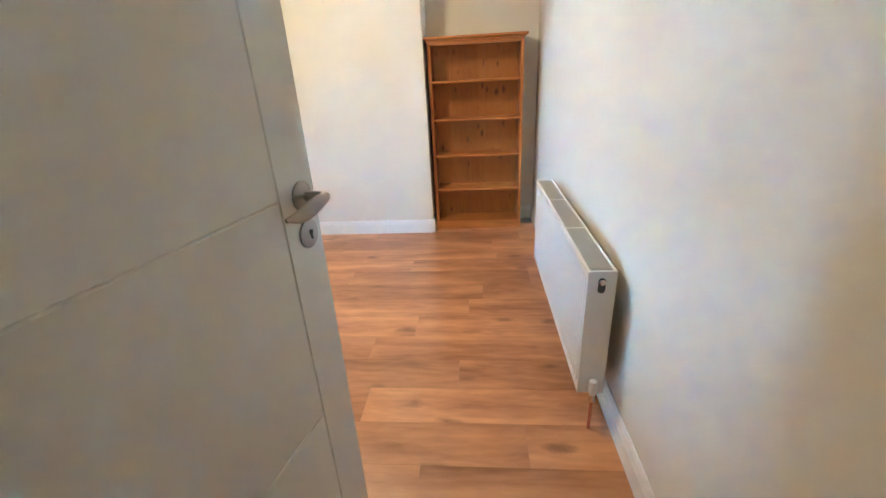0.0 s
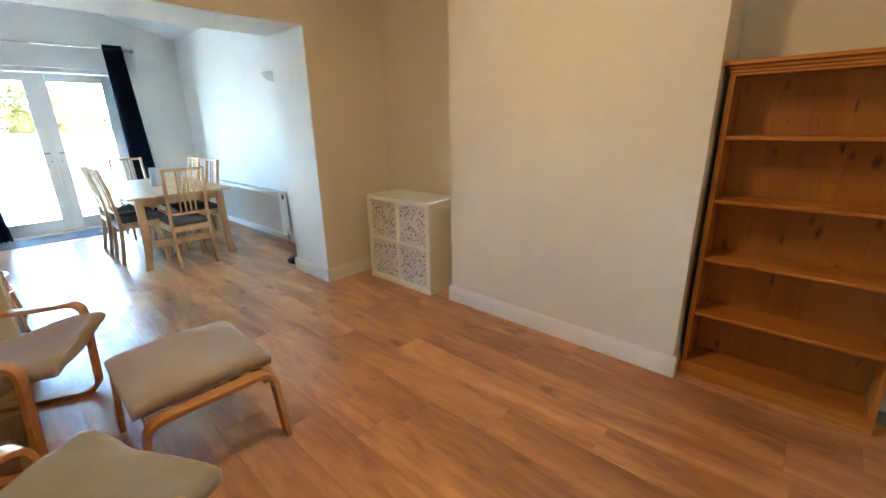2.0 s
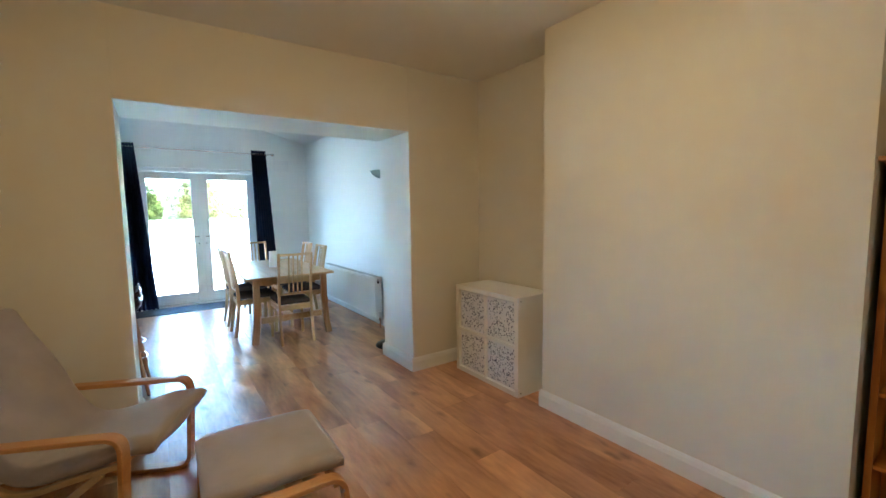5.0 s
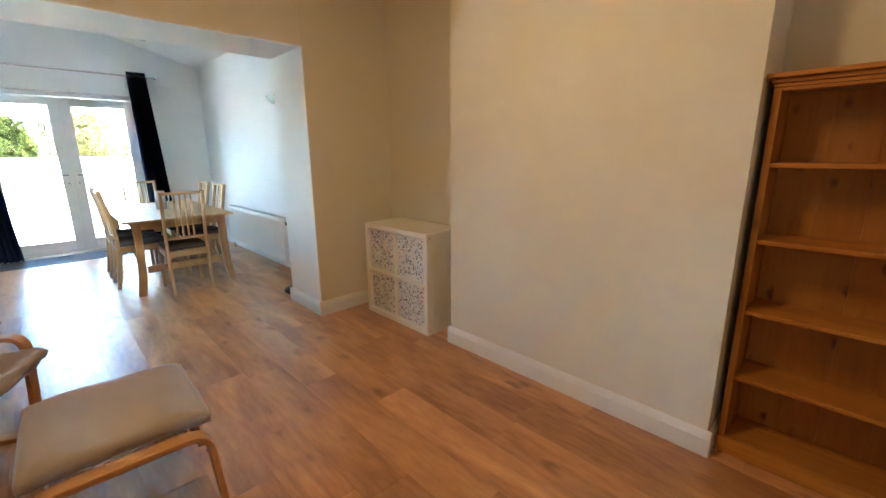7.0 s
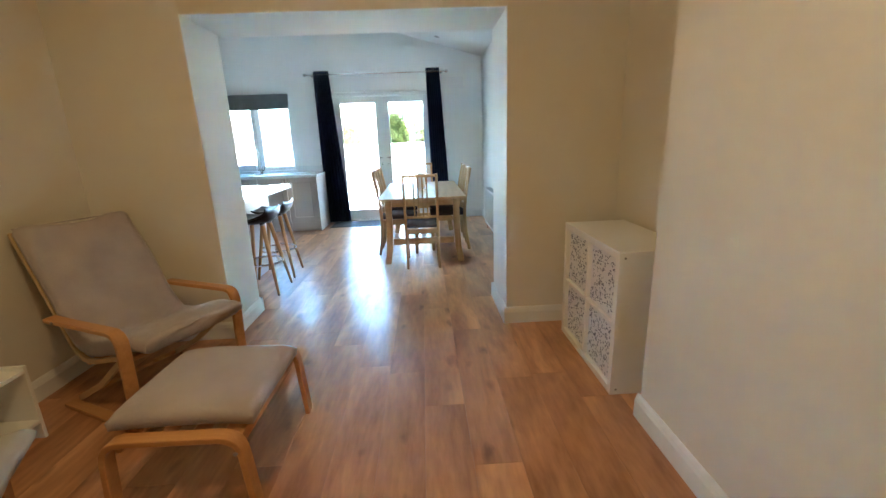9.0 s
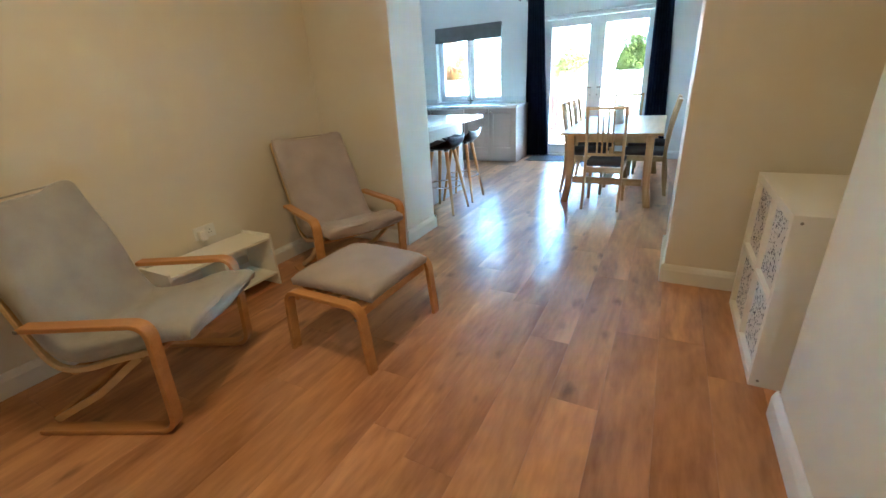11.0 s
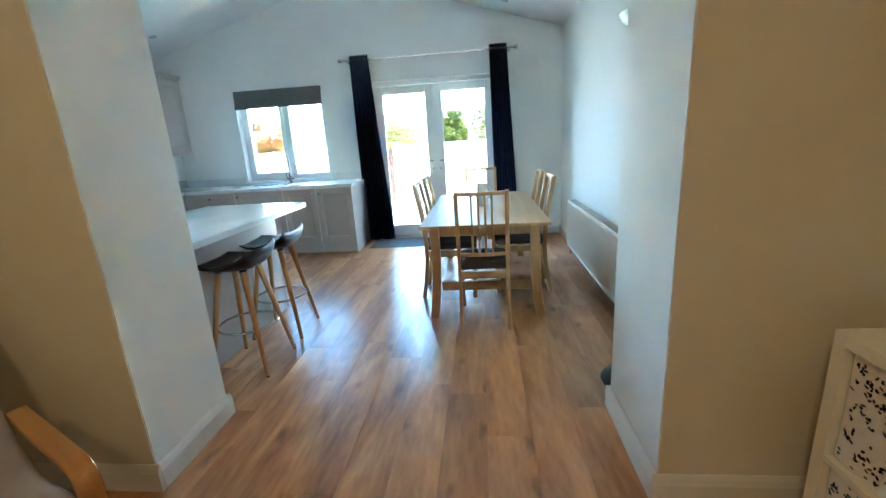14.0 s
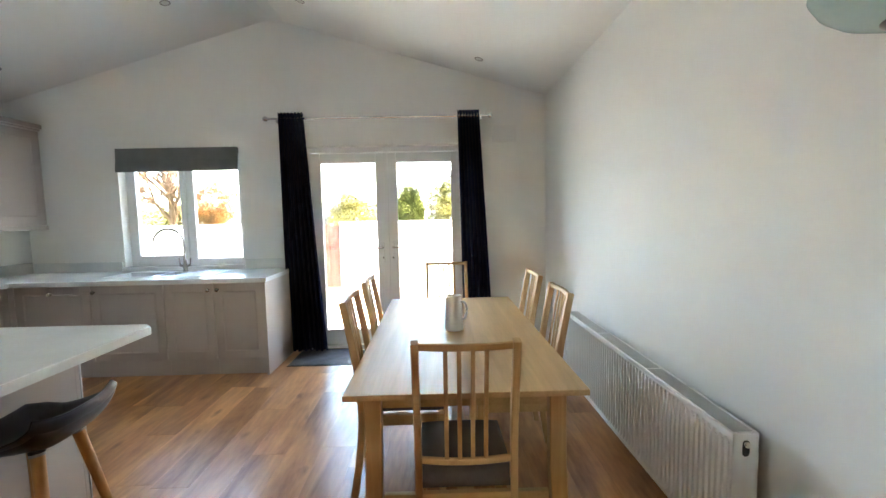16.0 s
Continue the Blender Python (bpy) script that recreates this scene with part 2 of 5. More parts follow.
def rect(w, h, b=0.0):
    w, h = w / 2, h / 2
    if not b:
        return [(-w, -h), (w, -h), (w, h), (-w, h)]
    return [(-w + b, -h), (w - b, -h), (w, -h + b), (w, h - b), (w - b, h), (-w + b, h), (-w, h - b), (-w, -h + b)]


def tube(bm, points, r, n=12, closed=False):
    return sweep(bm, points, circle(r, n), closed=closed)


def lathe(bm, profile, n=24, at=(0, 0, 0), axis="z"):
    """Turns (radius, height) pairs round an axis through a point."""
    rings = []
    for r, h in profile:
        ring = []
        for k in range(n):
            a = 2 * math.pi * k / n
            c, s = r * math.cos(a), r * math.sin(a)
            d = {"z": (c, s, h), "x": (h, c, s), "y": (s, h, c)}[axis]
            ring.append(bm.verts.new(Vector(at) + Vector(d)))
        rings.append(ring)
    for a, b in zip(rings, rings[1:]):
        for k in range(n):
            bm.faces.new((a[k], a[(k + 1) % n], b[(k + 1) % n], b[k]))
    bm.faces.new(list(reversed(rings[0])))
    bm.faces.new(rings[-1])
    return bm


def smooth_line(points, steps=6):
    """A rounded line through the points (Catmull-Rom)."""
    p = [Vector(q) for q in points]
    p = [2 * p[0] - p[1], *p, 2 * p[-1] - p[-2]]
    out = []
    for k in range(1, len(p) - 2):
        for j in range(steps):
            t = j / steps
            out.append(0.5 * (2 * p[k] + (p[k + 1] - p[k - 1]) * t + (2 * p[k - 1] - 5 * p[k] + 4 * p[k + 1] - p[k + 2]) * t * t
                              + (3 * p[k] - p[k - 1] - 3 * p[k + 1] + p[k + 2]) * t ** 3))
    out.append(p[-2])
    return out


def rounded(points, radius, steps=6):
    """A line of straights joined by arcs of about that radius."""
    p = [Vector(q) for q in points]
    out = [p[0]]
    for a, b, c in zip(p, p[1:], p[2:]):
        u, v = (a - b).normalized(), (c - b).normalized()
        d = min(radius, (a - b).length * 0.49, (c - b).length * 0.49)
        for j in range(steps + 1):
            t = j / steps
            out.append((1 - t) ** 2 * (b + u * d) + 2 * t * (1 - t) * b + t * t * (b + v * d))
    out.append(p[-1])
    return out


def slab(bm, f, nu, nv, thick, flip=False):
    """A soft sheet: f(u, v) gives a point; the sheet gets a thickness along its normal, rounded towards its edges."""
    grid = [[Vector(f(i / nu, j / nv)) for j in range(nv + 1)] for i in range(nu + 1)]
    tops, bots = [], []
    for i in range(nu + 1):
        tr, br = [], []
        for j in range(nv + 1):
            du = grid[min(i + 1, nu)][j] - grid[max(i - 1, 0)][j]
            dv = grid[i][min(j + 1, nv)] - grid[i][max(j - 1, 0)]
            nrm = du.cross(dv).normalized() * (-1 if flip else 1)
            eu, ev = min(i, nu - i) / nu * 2, min(j, nv - j) / nv * 2
            puff = (1 - (1 - min(1, eu * 5)) ** 2) ** 0.5 * (1 - (1 - min(1, ev * 5)) ** 2) ** 0.5
            h = thick * (0.42 + 0.58 * puff) / 2
            tr.append(bm.verts.new(grid[i][j] + nrm * h))
            br.append(bm.verts.new(grid[i][j] - nrm * h))
        tops.append(tr)
        bots.append(br)
    for i in range(nu):
        for j in range(nv):
            bm.faces.new((tops[i][j], tops[i + 1][j], tops[i + 1][j + 1], tops[i][j + 1]))
            bm.faces.new((bots[i][j + 1], bots[i + 1][j + 1], bots[i + 1][j], bots[i][j]))
    for i in range(nu):
        bm.faces.new((bots[i][0], bots[i + 1][0], tops[i + 1][0], tops[i][0]))
        bm.faces.new((tops[i][nv], tops[i + 1][nv], bots[i + 1][nv], bots[i][nv]))
    for j in range(nv):
        bm.faces.new((tops[0][j], tops[0][j + 1], bots[0][j + 1], bots[0][j]))
        bm.faces.new((bots[nu][j], bots[nu][j + 1], tops[nu][j + 1], tops[nu][j]))
    return bm


def part(name, bm, material, parent=None, label="", kind="", smooth=False, angle=40):
    bmesh.ops.recalc_face_normals(bm, faces=bm.faces)
    mesh = bpy.data.meshes.new(name)
    bm.to_mesh(mesh)
    bm.free()
    mesh.materials.append(material)
    if smooth:
        mesh.shade_smooth()
        mesh.set_sharp_from_angle(angle=radians(angle))
    ob = new(name, mesh)
    ob.parent = parent
    return tagged(ob, label, kind=kind)


def B():
    return bmesh.new()


def thing(name, label, category, group="", m=None):
    ob = new(name)
    if m is not None:
        ob.matrix_world = m
    return tagged(ob, label, category, group)


def structure(name, bm, material, label=""):
    return part(name, bm, material, None, label, "structure")


# ---- large structure ----
XKL = -3.60
XO, XK, XB = -3.12, -3.67, -7.60       # lounge end wall, kitchen side of it, kitchen back wall
YL, YA, YC = 0.28, 3.83, 3.475         # lounge side wall, alcove back, chimney breast front
XR, H = 0.57, 2.64                     # radiator wall, lounge ceiling
JL, JR, JH = 1.075, 3.06, 2.115        # the wide opening
KL, KR, RIDGE, EAVE, TOPZ = -2.05, 3.53, 0.74, 2.64, 3.44
DY0, DY1, DZ = 0.98, 2.70, 2.16        # garden door opening
WY0, WY1, WZ0, WZ1 = -0.93, 0.33, 0.94, 2.14

subfloor = structure("floor", box(B(), XB - 0.3, 1.0, -3.0, 4.2, -0.30, -0.012), mat("screed", (0.25, 0.22, 0.2), 0.9), "oak laminate plank floor")
structure("wall_alcove", box(B(), XO, XR + 0.2, YA, YA + 0.2, 0, 3.6), WALL, "warm cream painted alcove wall")
structure("wall_chimney_breast", box(B(), -1.985, -0.37, YC, YA - 0.003, 0, H), WALL, "cream painted chimney breast")
structure("wall_radiator_side", box(B(), XR, XR + 0.2, -1.4, YA - 0.003, 0, 3.6), WALL, "cream painted wall behind a radiator")
structure("wall_armchair_side", box(B(), XO, -0.563, YL - 0.3, YL, 0, 3.6), WALL, "warm cream painted wall behind the armchairs")
bm = B()
box(bm, -0.56, -0.500, -0.22, YL - 0.002, 0, 3.6)
box(bm, 0.40, XR - 0.003, -0.22, -0.12, 0, 3.6)
box(bm, -0.497, 0.397, -0.22, -0.12, 2.06, 3.6)
structure("wall_doorway", bm, WALL, "cream painted wall round the doorway")
bm = B()
box(bm, -0.7, XR - 0.003, -1.5, -1.4, 0, 3.6)
box(bm, -0.7, -0.6, -1.397, -0.03, 0, 3.6)
structure("wall_hall", bm, WALL, "cream painted hall wall")
structure("ceiling_lounge", box(B(), XO - 0.0, XR + 0.2, -1.5, YA + 0.2, H, H + 0.15), CEIL, "white painted ceiling")
bm = B()
box(bm, XKL, XO, KL - 0.2, JL, 0, 3.7)
box(bm, XK, XO, JR, YA + 0.2, 0, 3.7)
box(bm, XK, XO, JL + 0.001, JR - 0.001, JH, 3.7)
structure("wall_opening", bm, WALL, "cream painted wall with a wide square opening")
# thin plaster lining of the opening and the kitchen side in the kitchen's colour
bm = B()
box(bm, XKL - 0.004, XO - 0.004, JL, JL + 0.004, 0.001, JH - 0.004)
box(bm, XK - 0.004, XO - 0.004, JR - 0.004, JR, 0.001, JH - 0.004)
box(bm, XK - 0.004, XO - 0.004, JL, JR, JH - 0.004, JH)
box(bm, XKL - 0.004, XKL, KL, JL, 0.001, 3.5)
box(bm, XK - 0.004, XK, JR, KR, 0.001, 3.5)
box(bm, XK - 0.004, XK, JL, JR, JH, 3.5)
structure("trim_opening_lining", bm, WALLK, "pale painted plaster lining of the opening")
structure("wall_kitchen_long", box(B(), XB - 0.3, XK, KR, KR + 0.3, 0, 3.7), WALLK, "pale painted wall above a radiator")
structure("wall_kitchen_unit_side", box(B(), XB - 0.3, XKL - 0.001, KL - 0.2, KL, 0, 3.7), WALLK, "pale painted wall behind kitchen units")
bm = B()
for y0, y1, z0, z1 in ((KL, WY0, 0, 3.7), (WY0, WY1, 0, WZ0), (WY0, WY1, WZ1, 3.7), (WY1, DY0, 0, 3.7), (DY0, DY1, DZ, 3.7), (DY1, KR, 0, 3.7)):
    box(bm, XB - 0.3, XB, y0, y1, z0, z1)
structure("wall_garden_side", bm, WALLK, "pale painted gable wall with a window and garden doors")
bm = B()
ys = [KL - 0.1, RIDGE - 0.35, RIDGE - 0.12, RIDGE, RIDGE + 0.12, RIDGE + 0.35, KR + 0.1]


def vault(y):
    d = abs(y - RIDGE)
    slope = (TOPZ - EAVE) / (KR - RIDGE)
    z = TOPZ - slope * d
    return z - (0.02 if d < 0.05 else 0.0)


low = [(y, vault(y)) for y in ys]
for (ya, za), (yb, zb) in zip(low, low[1:]):
    v = [bm.verts.new(p) for p in ((XB - 0.2, ya, za), (XK, ya, za), (XK, yb, zb), (XB - 0.2, yb, zb), (XB - 0.2, ya, za + 0.2), (XK, ya, za + 0.2), (XK, yb, zb + 0.2), (XB - 0.2, yb, zb + 0.2))]
    for f in ((0, 1, 2, 3), (7, 6, 5, 4), (0, 4, 5, 1), (3, 2, 6, 7), (1, 5, 6, 2), (0, 3, 7, 4)):
        bm.faces.new([v[i] for i in f])
bmesh.ops.remove_doubles(bm, verts=bm.verts, dist=0.0005)
structure("ceiling_kitchen", bm, CEIL, "white vaulted ceiling")


def skirting(name, points, inward):
    """A moulded skirting along a wall line; inward: which way its face looks."""
    bm = B()
    prof = [(0, 0), (0.018, 0), (0.018, 0.085), (0.014, 0.098), (0.012, 0.106), (0.006, 0.118), (0.003, 0.122), (0, 0.122)]
    (x0, y0), (x1, y1) = points
    nx, ny = inward
    a = [bm.verts.new((x0 + nx * p, y0 + ny * p, z + 0.001)) for p, z in prof]
    b = [bm.verts.new((x1 + nx * p, y1 + ny * p, z + 0.001)) for p, z in prof]
    for k in range(len(prof)):
        j = (k + 1) % len(prof)
        bm.faces.new((a[k], a[j], b[j], b[k]))
    bm.faces.new(list(reversed(a)))
    bm.faces.new(b)
    return structure(name, bm, GLOSS, "white gloss moulded skirting board")


e = 0.0185
skirting("baseboard_chimney", ((-1.985 - e, YC - 0.001), (-0.37 + e, YC - 0.001)), (0, -1))
skirting("baseboard_chimney_cheek", ((-1.985 - 0.001, YC), (-1.985 - 0.001, YA)), (-1, 0))
skirting("baseboard_chimney_cheek_b", ((-0.369, YC), (-0.369, YA)), (1, 0))
skirting("baseboard_alcove", ((XO, YA - 0.001), (-2.006, YA - 0.001)), (0, -1))
skirting("baseboard_alcove_b", ((-0.349, YA - 0.001), (XR, YA - 0.001)), (0, -1))
skirting("baseboard_radiator_side", ((XR - 0.001, -0.12), (XR - 0.001, YA - 0.02)), (-1, 0))
skirting("baseboard_armchair_side", ((XO + 0.02, YL + 0.001), (-0.500, YL + 0.001)), (0, 1))
skirting("baseboard_end_a", ((XO + 0.001, YL), (XO + 0.001, JL + 0.004 + e)), (1, 0))
skirting("baseboard_end_b", ((XO + 0.001, JR - 0.004 - e), (XO + 0.001, YA - 0.02)), (1, 0))
skirting("baseboard_jamb_a", ((XKL - 0.005, JL + 0.005), (XO, JL + 0.005)), (0, 1))
skirting("baseboard_jamb_b", ((XK - 0.005, JR - 0.005), (XO, JR - 0.005)), (0, -1))
skirting("baseboard_kitchen_end", ((XK - 0.005, JR - 0.005 - e), (XK - 0.005, KR - 0.02)), (-1, 0))
skirting("baseboard_kitchen_end_b", ((XKL - 0.005, 0.93), (XKL - 0.005, JL + 0.005 + e)), (-1, 0))
skirting("baseboard_kitchen_long", ((XB, KR - 0.001), (XK - 0.02, KR - 0.001)), (0, -1))
skirting("baseboard_garden_side", ((XB + 0.001, DY1 + 0.05), (XB + 0.001, KR - 0.02)), (1, 0))

# ---- lounge: internal door ----
def internal_door():
    m = Matrix.Translation((-0.463, -0.10, 0)) @ pose(0, 0, 0, 0, 0, 78.4)
    door = thing("internal_door", "open white painted flush door with fine V-grooves and satin lever handle", "door", m=m)
    w, t, h, g = 0.813, 0.040, 2.03, 0.003
    bm = B()
    box(bm, 0, w, -t / 2 + g, t / 2 - g, 0.008, h)
    # face fields with fine V-grooves between them: one upright and four level ones
    def field(x0, x1, ya, yb, z0, z1):
        c = 0.0028
        lo = [bm.verts.new((x, ya, z)) for x, z in ((x0, z0), (x1, z0), (x1, z1), (x0, z1))]
        hi = [bm.verts.new((x, yb, z)) for x, z in ((x0 + c, z0 + c), (x1 - c, z0 + c), (x1 - c, z1 - c), (x0 + c, z1 - c))]
        for k in range(4):
            bm.faces.new((lo[k], lo[(k + 1) % 4], hi[(k + 1) % 4], hi[k]))
        bm.faces.new(lo)
        bm.faces.new(hi)

    gap, levels = 0.0003, [0.008, 0.194, 0.674, 1.154, 1.634, h]
    for side in (-1, 1):
        ya, yb = side * (t / 2 - g), side * (t / 2)
        field(0, 0.100, ya, yb, 0.008, h)
        field(w - 0.110, w, ya, yb, 0.008, h)
        for z0, z1 in zip(levels, levels[1:]):
            field(0.100 + gap, w - 0.110 - gap, ya, yb, z0 + gap, z1 - gap)
    part("leaf", bm, DOORW, door)
    for side in (-1, 1):
        y = side * t / 2
        hx = w - 0.046
        bm = B()
        lathe(bm, [(0.0285, 0), (0.0285, side * 0.004), (0.024, side * 0.008), (0.017, side * 0.010), (0.012, side * 0.012)], 32, (hx, y, 1.147), "y")
        part("rose", bm, NICKEL, door, "round satin nickel rose", smooth=True)
        bm = B()
        line = smooth_line([(hx, y + side * 0.010, 1.147), (hx + 0.002, y + side * 0.038, 1.148), (hx - 0.004, y + side * 0.053, 1.149), (hx - 0.026, y + side * 0.056, 1.146),
                            (hx - 0.052, y + side * 0.052, 1.140), (hx - 0.078, y + side * 0.045, 1.134), (hx - 0.104, y + side * 0.038, 1.135)], 5)
        rings = []
        for k, p in enumerate(line):
            u = k / (len(line) - 1)
            ahead = (line[min(k + 1, len(line) - 1)] - line[max(k - 1, 0)]).normalized()
            across = ahead.cross(Vector((0, 0, 1))).normalized()
            blade = max(0.0, (u - 0.42) / 0.58)
            tall = 0.0100 + 0.0065 * math.sin(math.pi * min(1.0, blade * 1.1)) - 0.0060 * blade ** 3
            thick = 0.0100 - 0.0062 * min(1.0, blade * 1.4)
            rings.append([bm.verts.new(p + across * thick * math.cos(2 * math.pi * q / 14) + Vector((0, 0, tall * math.sin(2 * math.pi * q / 14)))) for q in range(14)] if blade else
                         [bm.verts.new(p + across * 0.010 * math.cos(2 * math.pi * q / 14) + ahead.cross(across) * -0.010 * math.sin(2 * math.pi * q / 14)) for q in range(14)])
        for a, b in zip(rings, rings[1:]):
            for q in range(14):
                bm.faces.new((a[q], a[(q + 1) % 14], b[(q + 1) % 14], b[q]))
        bm.faces.new(list(reversed(rings[0])))
        bm.faces.new(rings[-1])
        part("lever", bm, NICKEL, door, "curved satin nickel lever", smooth=True)
        bm = B()
        lathe(bm, [(0.0285, 0), (0.0285, side * 0.004), (0.024, side * 0.007), (0.006, side * 0.0075)], 32, (hx, y, 1.072), "y")
        esc = part("escutcheon", bm, NICKEL, door, "round satin nickel keyhole plate", smooth=True)
        bm = B()
        lathe(bm, [(0.0050, 0), (0.0050, side * 0.002)], 12, (hx, y + side * 0.0072, 1.076), "y")
        box(bm, hx - 0.0022, hx + 0.0022, y + side * 0.0070, y + side * 0.0092, 1.062, 1.076)
        part("keyhole", bm, BLACKP, esc, "dark keyhole")
    bm = B()
    box(bm, w, w + 0.002, -0.011, 0.011, 1.03, 1.21)
    part("latch_plate", bm, NICKEL, door, "satin nickel latch plate")
    for z in (0.25, 1.0, 1.8):
        bm = B()
        lathe(bm, [(0.006, 0), (0.006, 0.09)], 10, (-0.006, t / 2, z))
        part("hinge", bm, NICKEL, door, "satin nickel hinge")


internal_door()
bm = B()
box(bm, -0.499, -0.487, -0.23, -0.115, 0, 2.05)
box(bm, 0.385, 0.397, -0.23, -0.115, 0, 2.05)
box(bm, -0.499, 0.397, -0.23, -0.115, 2.04, 2.052)
structure("trim_door_frame", bm, GLOSS, "white gloss door lining")


# ---- lounge: radiators ----
def radiator(name, m, length, height, depth, ribs, label):
    """Stands along its own x from 0 to length; y=0 is the back, its front looks to -y; z from its foot."""
    r = thing(name, label, "radiator", m=m)
    bm = B()
    n = int(length / ribs)
    step = (length - 0.03) / n
    f = -depth
    prof = [(0.0, f + 0.012), (0.015, f + 0.002)]
    for k in range(n):
        x = 0.015 + k * step
        prof += [(x + step * 0.12, f + 0.002), (x + step * 0.30, f + 0.010), (x + step * 0.70, f + 0.010), (x + step * 0.88, f + 0.002)]
    prof += [(length - 0.015, f + 0.002), (length, f + 0.012)]
    zs = [0.022, 0.040, height - 0.040, height - 0.022]
    rows = []
    for k, z in enumerate(zs):
        rows.append([bm.verts.new((x, (f + 0.002 if k in (0, 3) else y), z)) for x, y in prof])
    for a, b in zip(rows, rows[1:]):
        for i in range(len(prof) - 1):
            bm.faces.new((a[i], a[i + 1], b[i + 1], b[i]))
    part("front_panel", bm, RADW, r, "ribbed white enamel panel")
    bm = B()
    box(bm, 0.003, length - 0.003, f + 0.0005, f + 0.012, 0.0, 0.022, 0.002)
    box(bm, 0.003, length - 0.003, f + 0.0005, f + 0.012, height - 0.022, height - 0.001, 0.002)
    part("panel_rim", bm, RADW, r)
    bm = B()
    box(bm, 0.004, length - 0.004, -0.012, 0.0, 0.0, height - 0.002, 0.002)
    part("back_panel", bm, RADW, r)
    for x in (0.0, length):
        s = 1 if x == 0 else -1
        bm = B()
        box(bm, x, x + s * 0.0025, f, 0, 0.0, height, 0.001)
        cover = part("end_cover", bm, RADW, r, "white enamel side cover")
        bm = B()
        lathe(bm, [(0.011, 0), (0.011, -s * 0.010), (0.006, -s * 0.011)], 14, (x + s * 0.001, f / 2, height - 0.035), "x")
        part("bleed_cap", bm, CHROME, cover, "chrome plug")
        bm = B()
        box(bm, x - s * 0.0008, x + s * 0.001, f / 2 - 0.013, f / 2 + 0.013, height - 0.068, height - 0.034, 0)
        lathe(bm, [(0.013, -s * 0.0008), (0.013, s * 0.001)], 16, (x, f / 2, height - 0.068), "x")
        lathe(bm, [(0.013, -s * 0.0008), (0.013, s * 0.001)], 16, (x, f / 2, height - 0.034), "x")
        part("bleed_slot", bm, BLACKP, cover, "dark rounded slot")
    bm = B()
    rim = 0.010
    box(bm, 0, length, f, f + rim, height, height + 0.004, 0.0015)
    box(bm, 0, length, -rim, 0, height, height + 0.004, 0.0015)
    box(bm, 0, 0.012, f + rim, -rim, height, height + 0.004)
    box(bm, length - 0.012, length, f + rim, -rim, height, height + 0.004)
    for k in (1, 2):
        box(bm, length * k / 3 - 0.006, length * k / 3 + 0.006, f + rim, -rim, height, height + 0.004)
    part("top_frame", bm, RADW, r)
    bm = B()
    k = int((length - 0.03) / 0.009)
    for i in range(k):
        x = 0.014 + i * 0.009
        box(bm, x, x + 0.0045, f + rim, -rim, height - 0.001, height + 0.0025)
    box(bm, 0.012, length - 0.012, f + rim, -rim, height - 0.05, height - 0.046)
    part("top_grille", bm, GRILLE, r, "slotted white grille", kind="stuff")
    for x, s in ((0.0, -1), (length, 1)):
        bm = B()
        tube(bm, rounded([(x - s * 0.03, f / 2, 0.035), (x + s * 0.030, f / 2, 0.035), (x + s * 0.030, f / 2, -m.translation.z + 0.003)], 0.010), 0.0075, 10)
        part("supply_pipe", bm, COPPER, r, "copper supply pipe", smooth=True)
        bm = B()
        lathe(bm, [(0.012, 0.02), (0.015, 0.03), (0.016, 0.075), (0.014, 0.083), (0.008, 0.085)], 16, (x + s * 0.030, f / 2, 0.0))
        part("valve_head", bm, PLASTIC, r, "white plastic valve head", smooth=True)
        bm = B()
        lathe(bm, [(0.010, -0.015), (0.012, -0.012), (0.012, 0.02)], 12, (x + s * 0.030, f / 2, 0.0))
        part("valve_body", bm, CHROME, r, "chrome valve body", smooth=True)
    for k in (0.15, 0.85):
        bm = B()
        box(bm, length * k - 0.015, length * k + 0.015, 0.0, 0.048, height * 0.6, height * 0.85)
        part("bracket", bm, RADW, r)
    return r


radiator("lounge_radiator", pose(XR - 0.05, 2.55, 0.155, 0, 0, -90), 1.32, 0.53, 0.10, 0.033, "white ribbed double radiator on the wall by the doorway")
radiator("dining_radiator", pose(-6.45, KR - 0.045, 0.115), 1.86, 0.515, 0.095, 0.0333, "long white ribbed radiator under a bare wall")


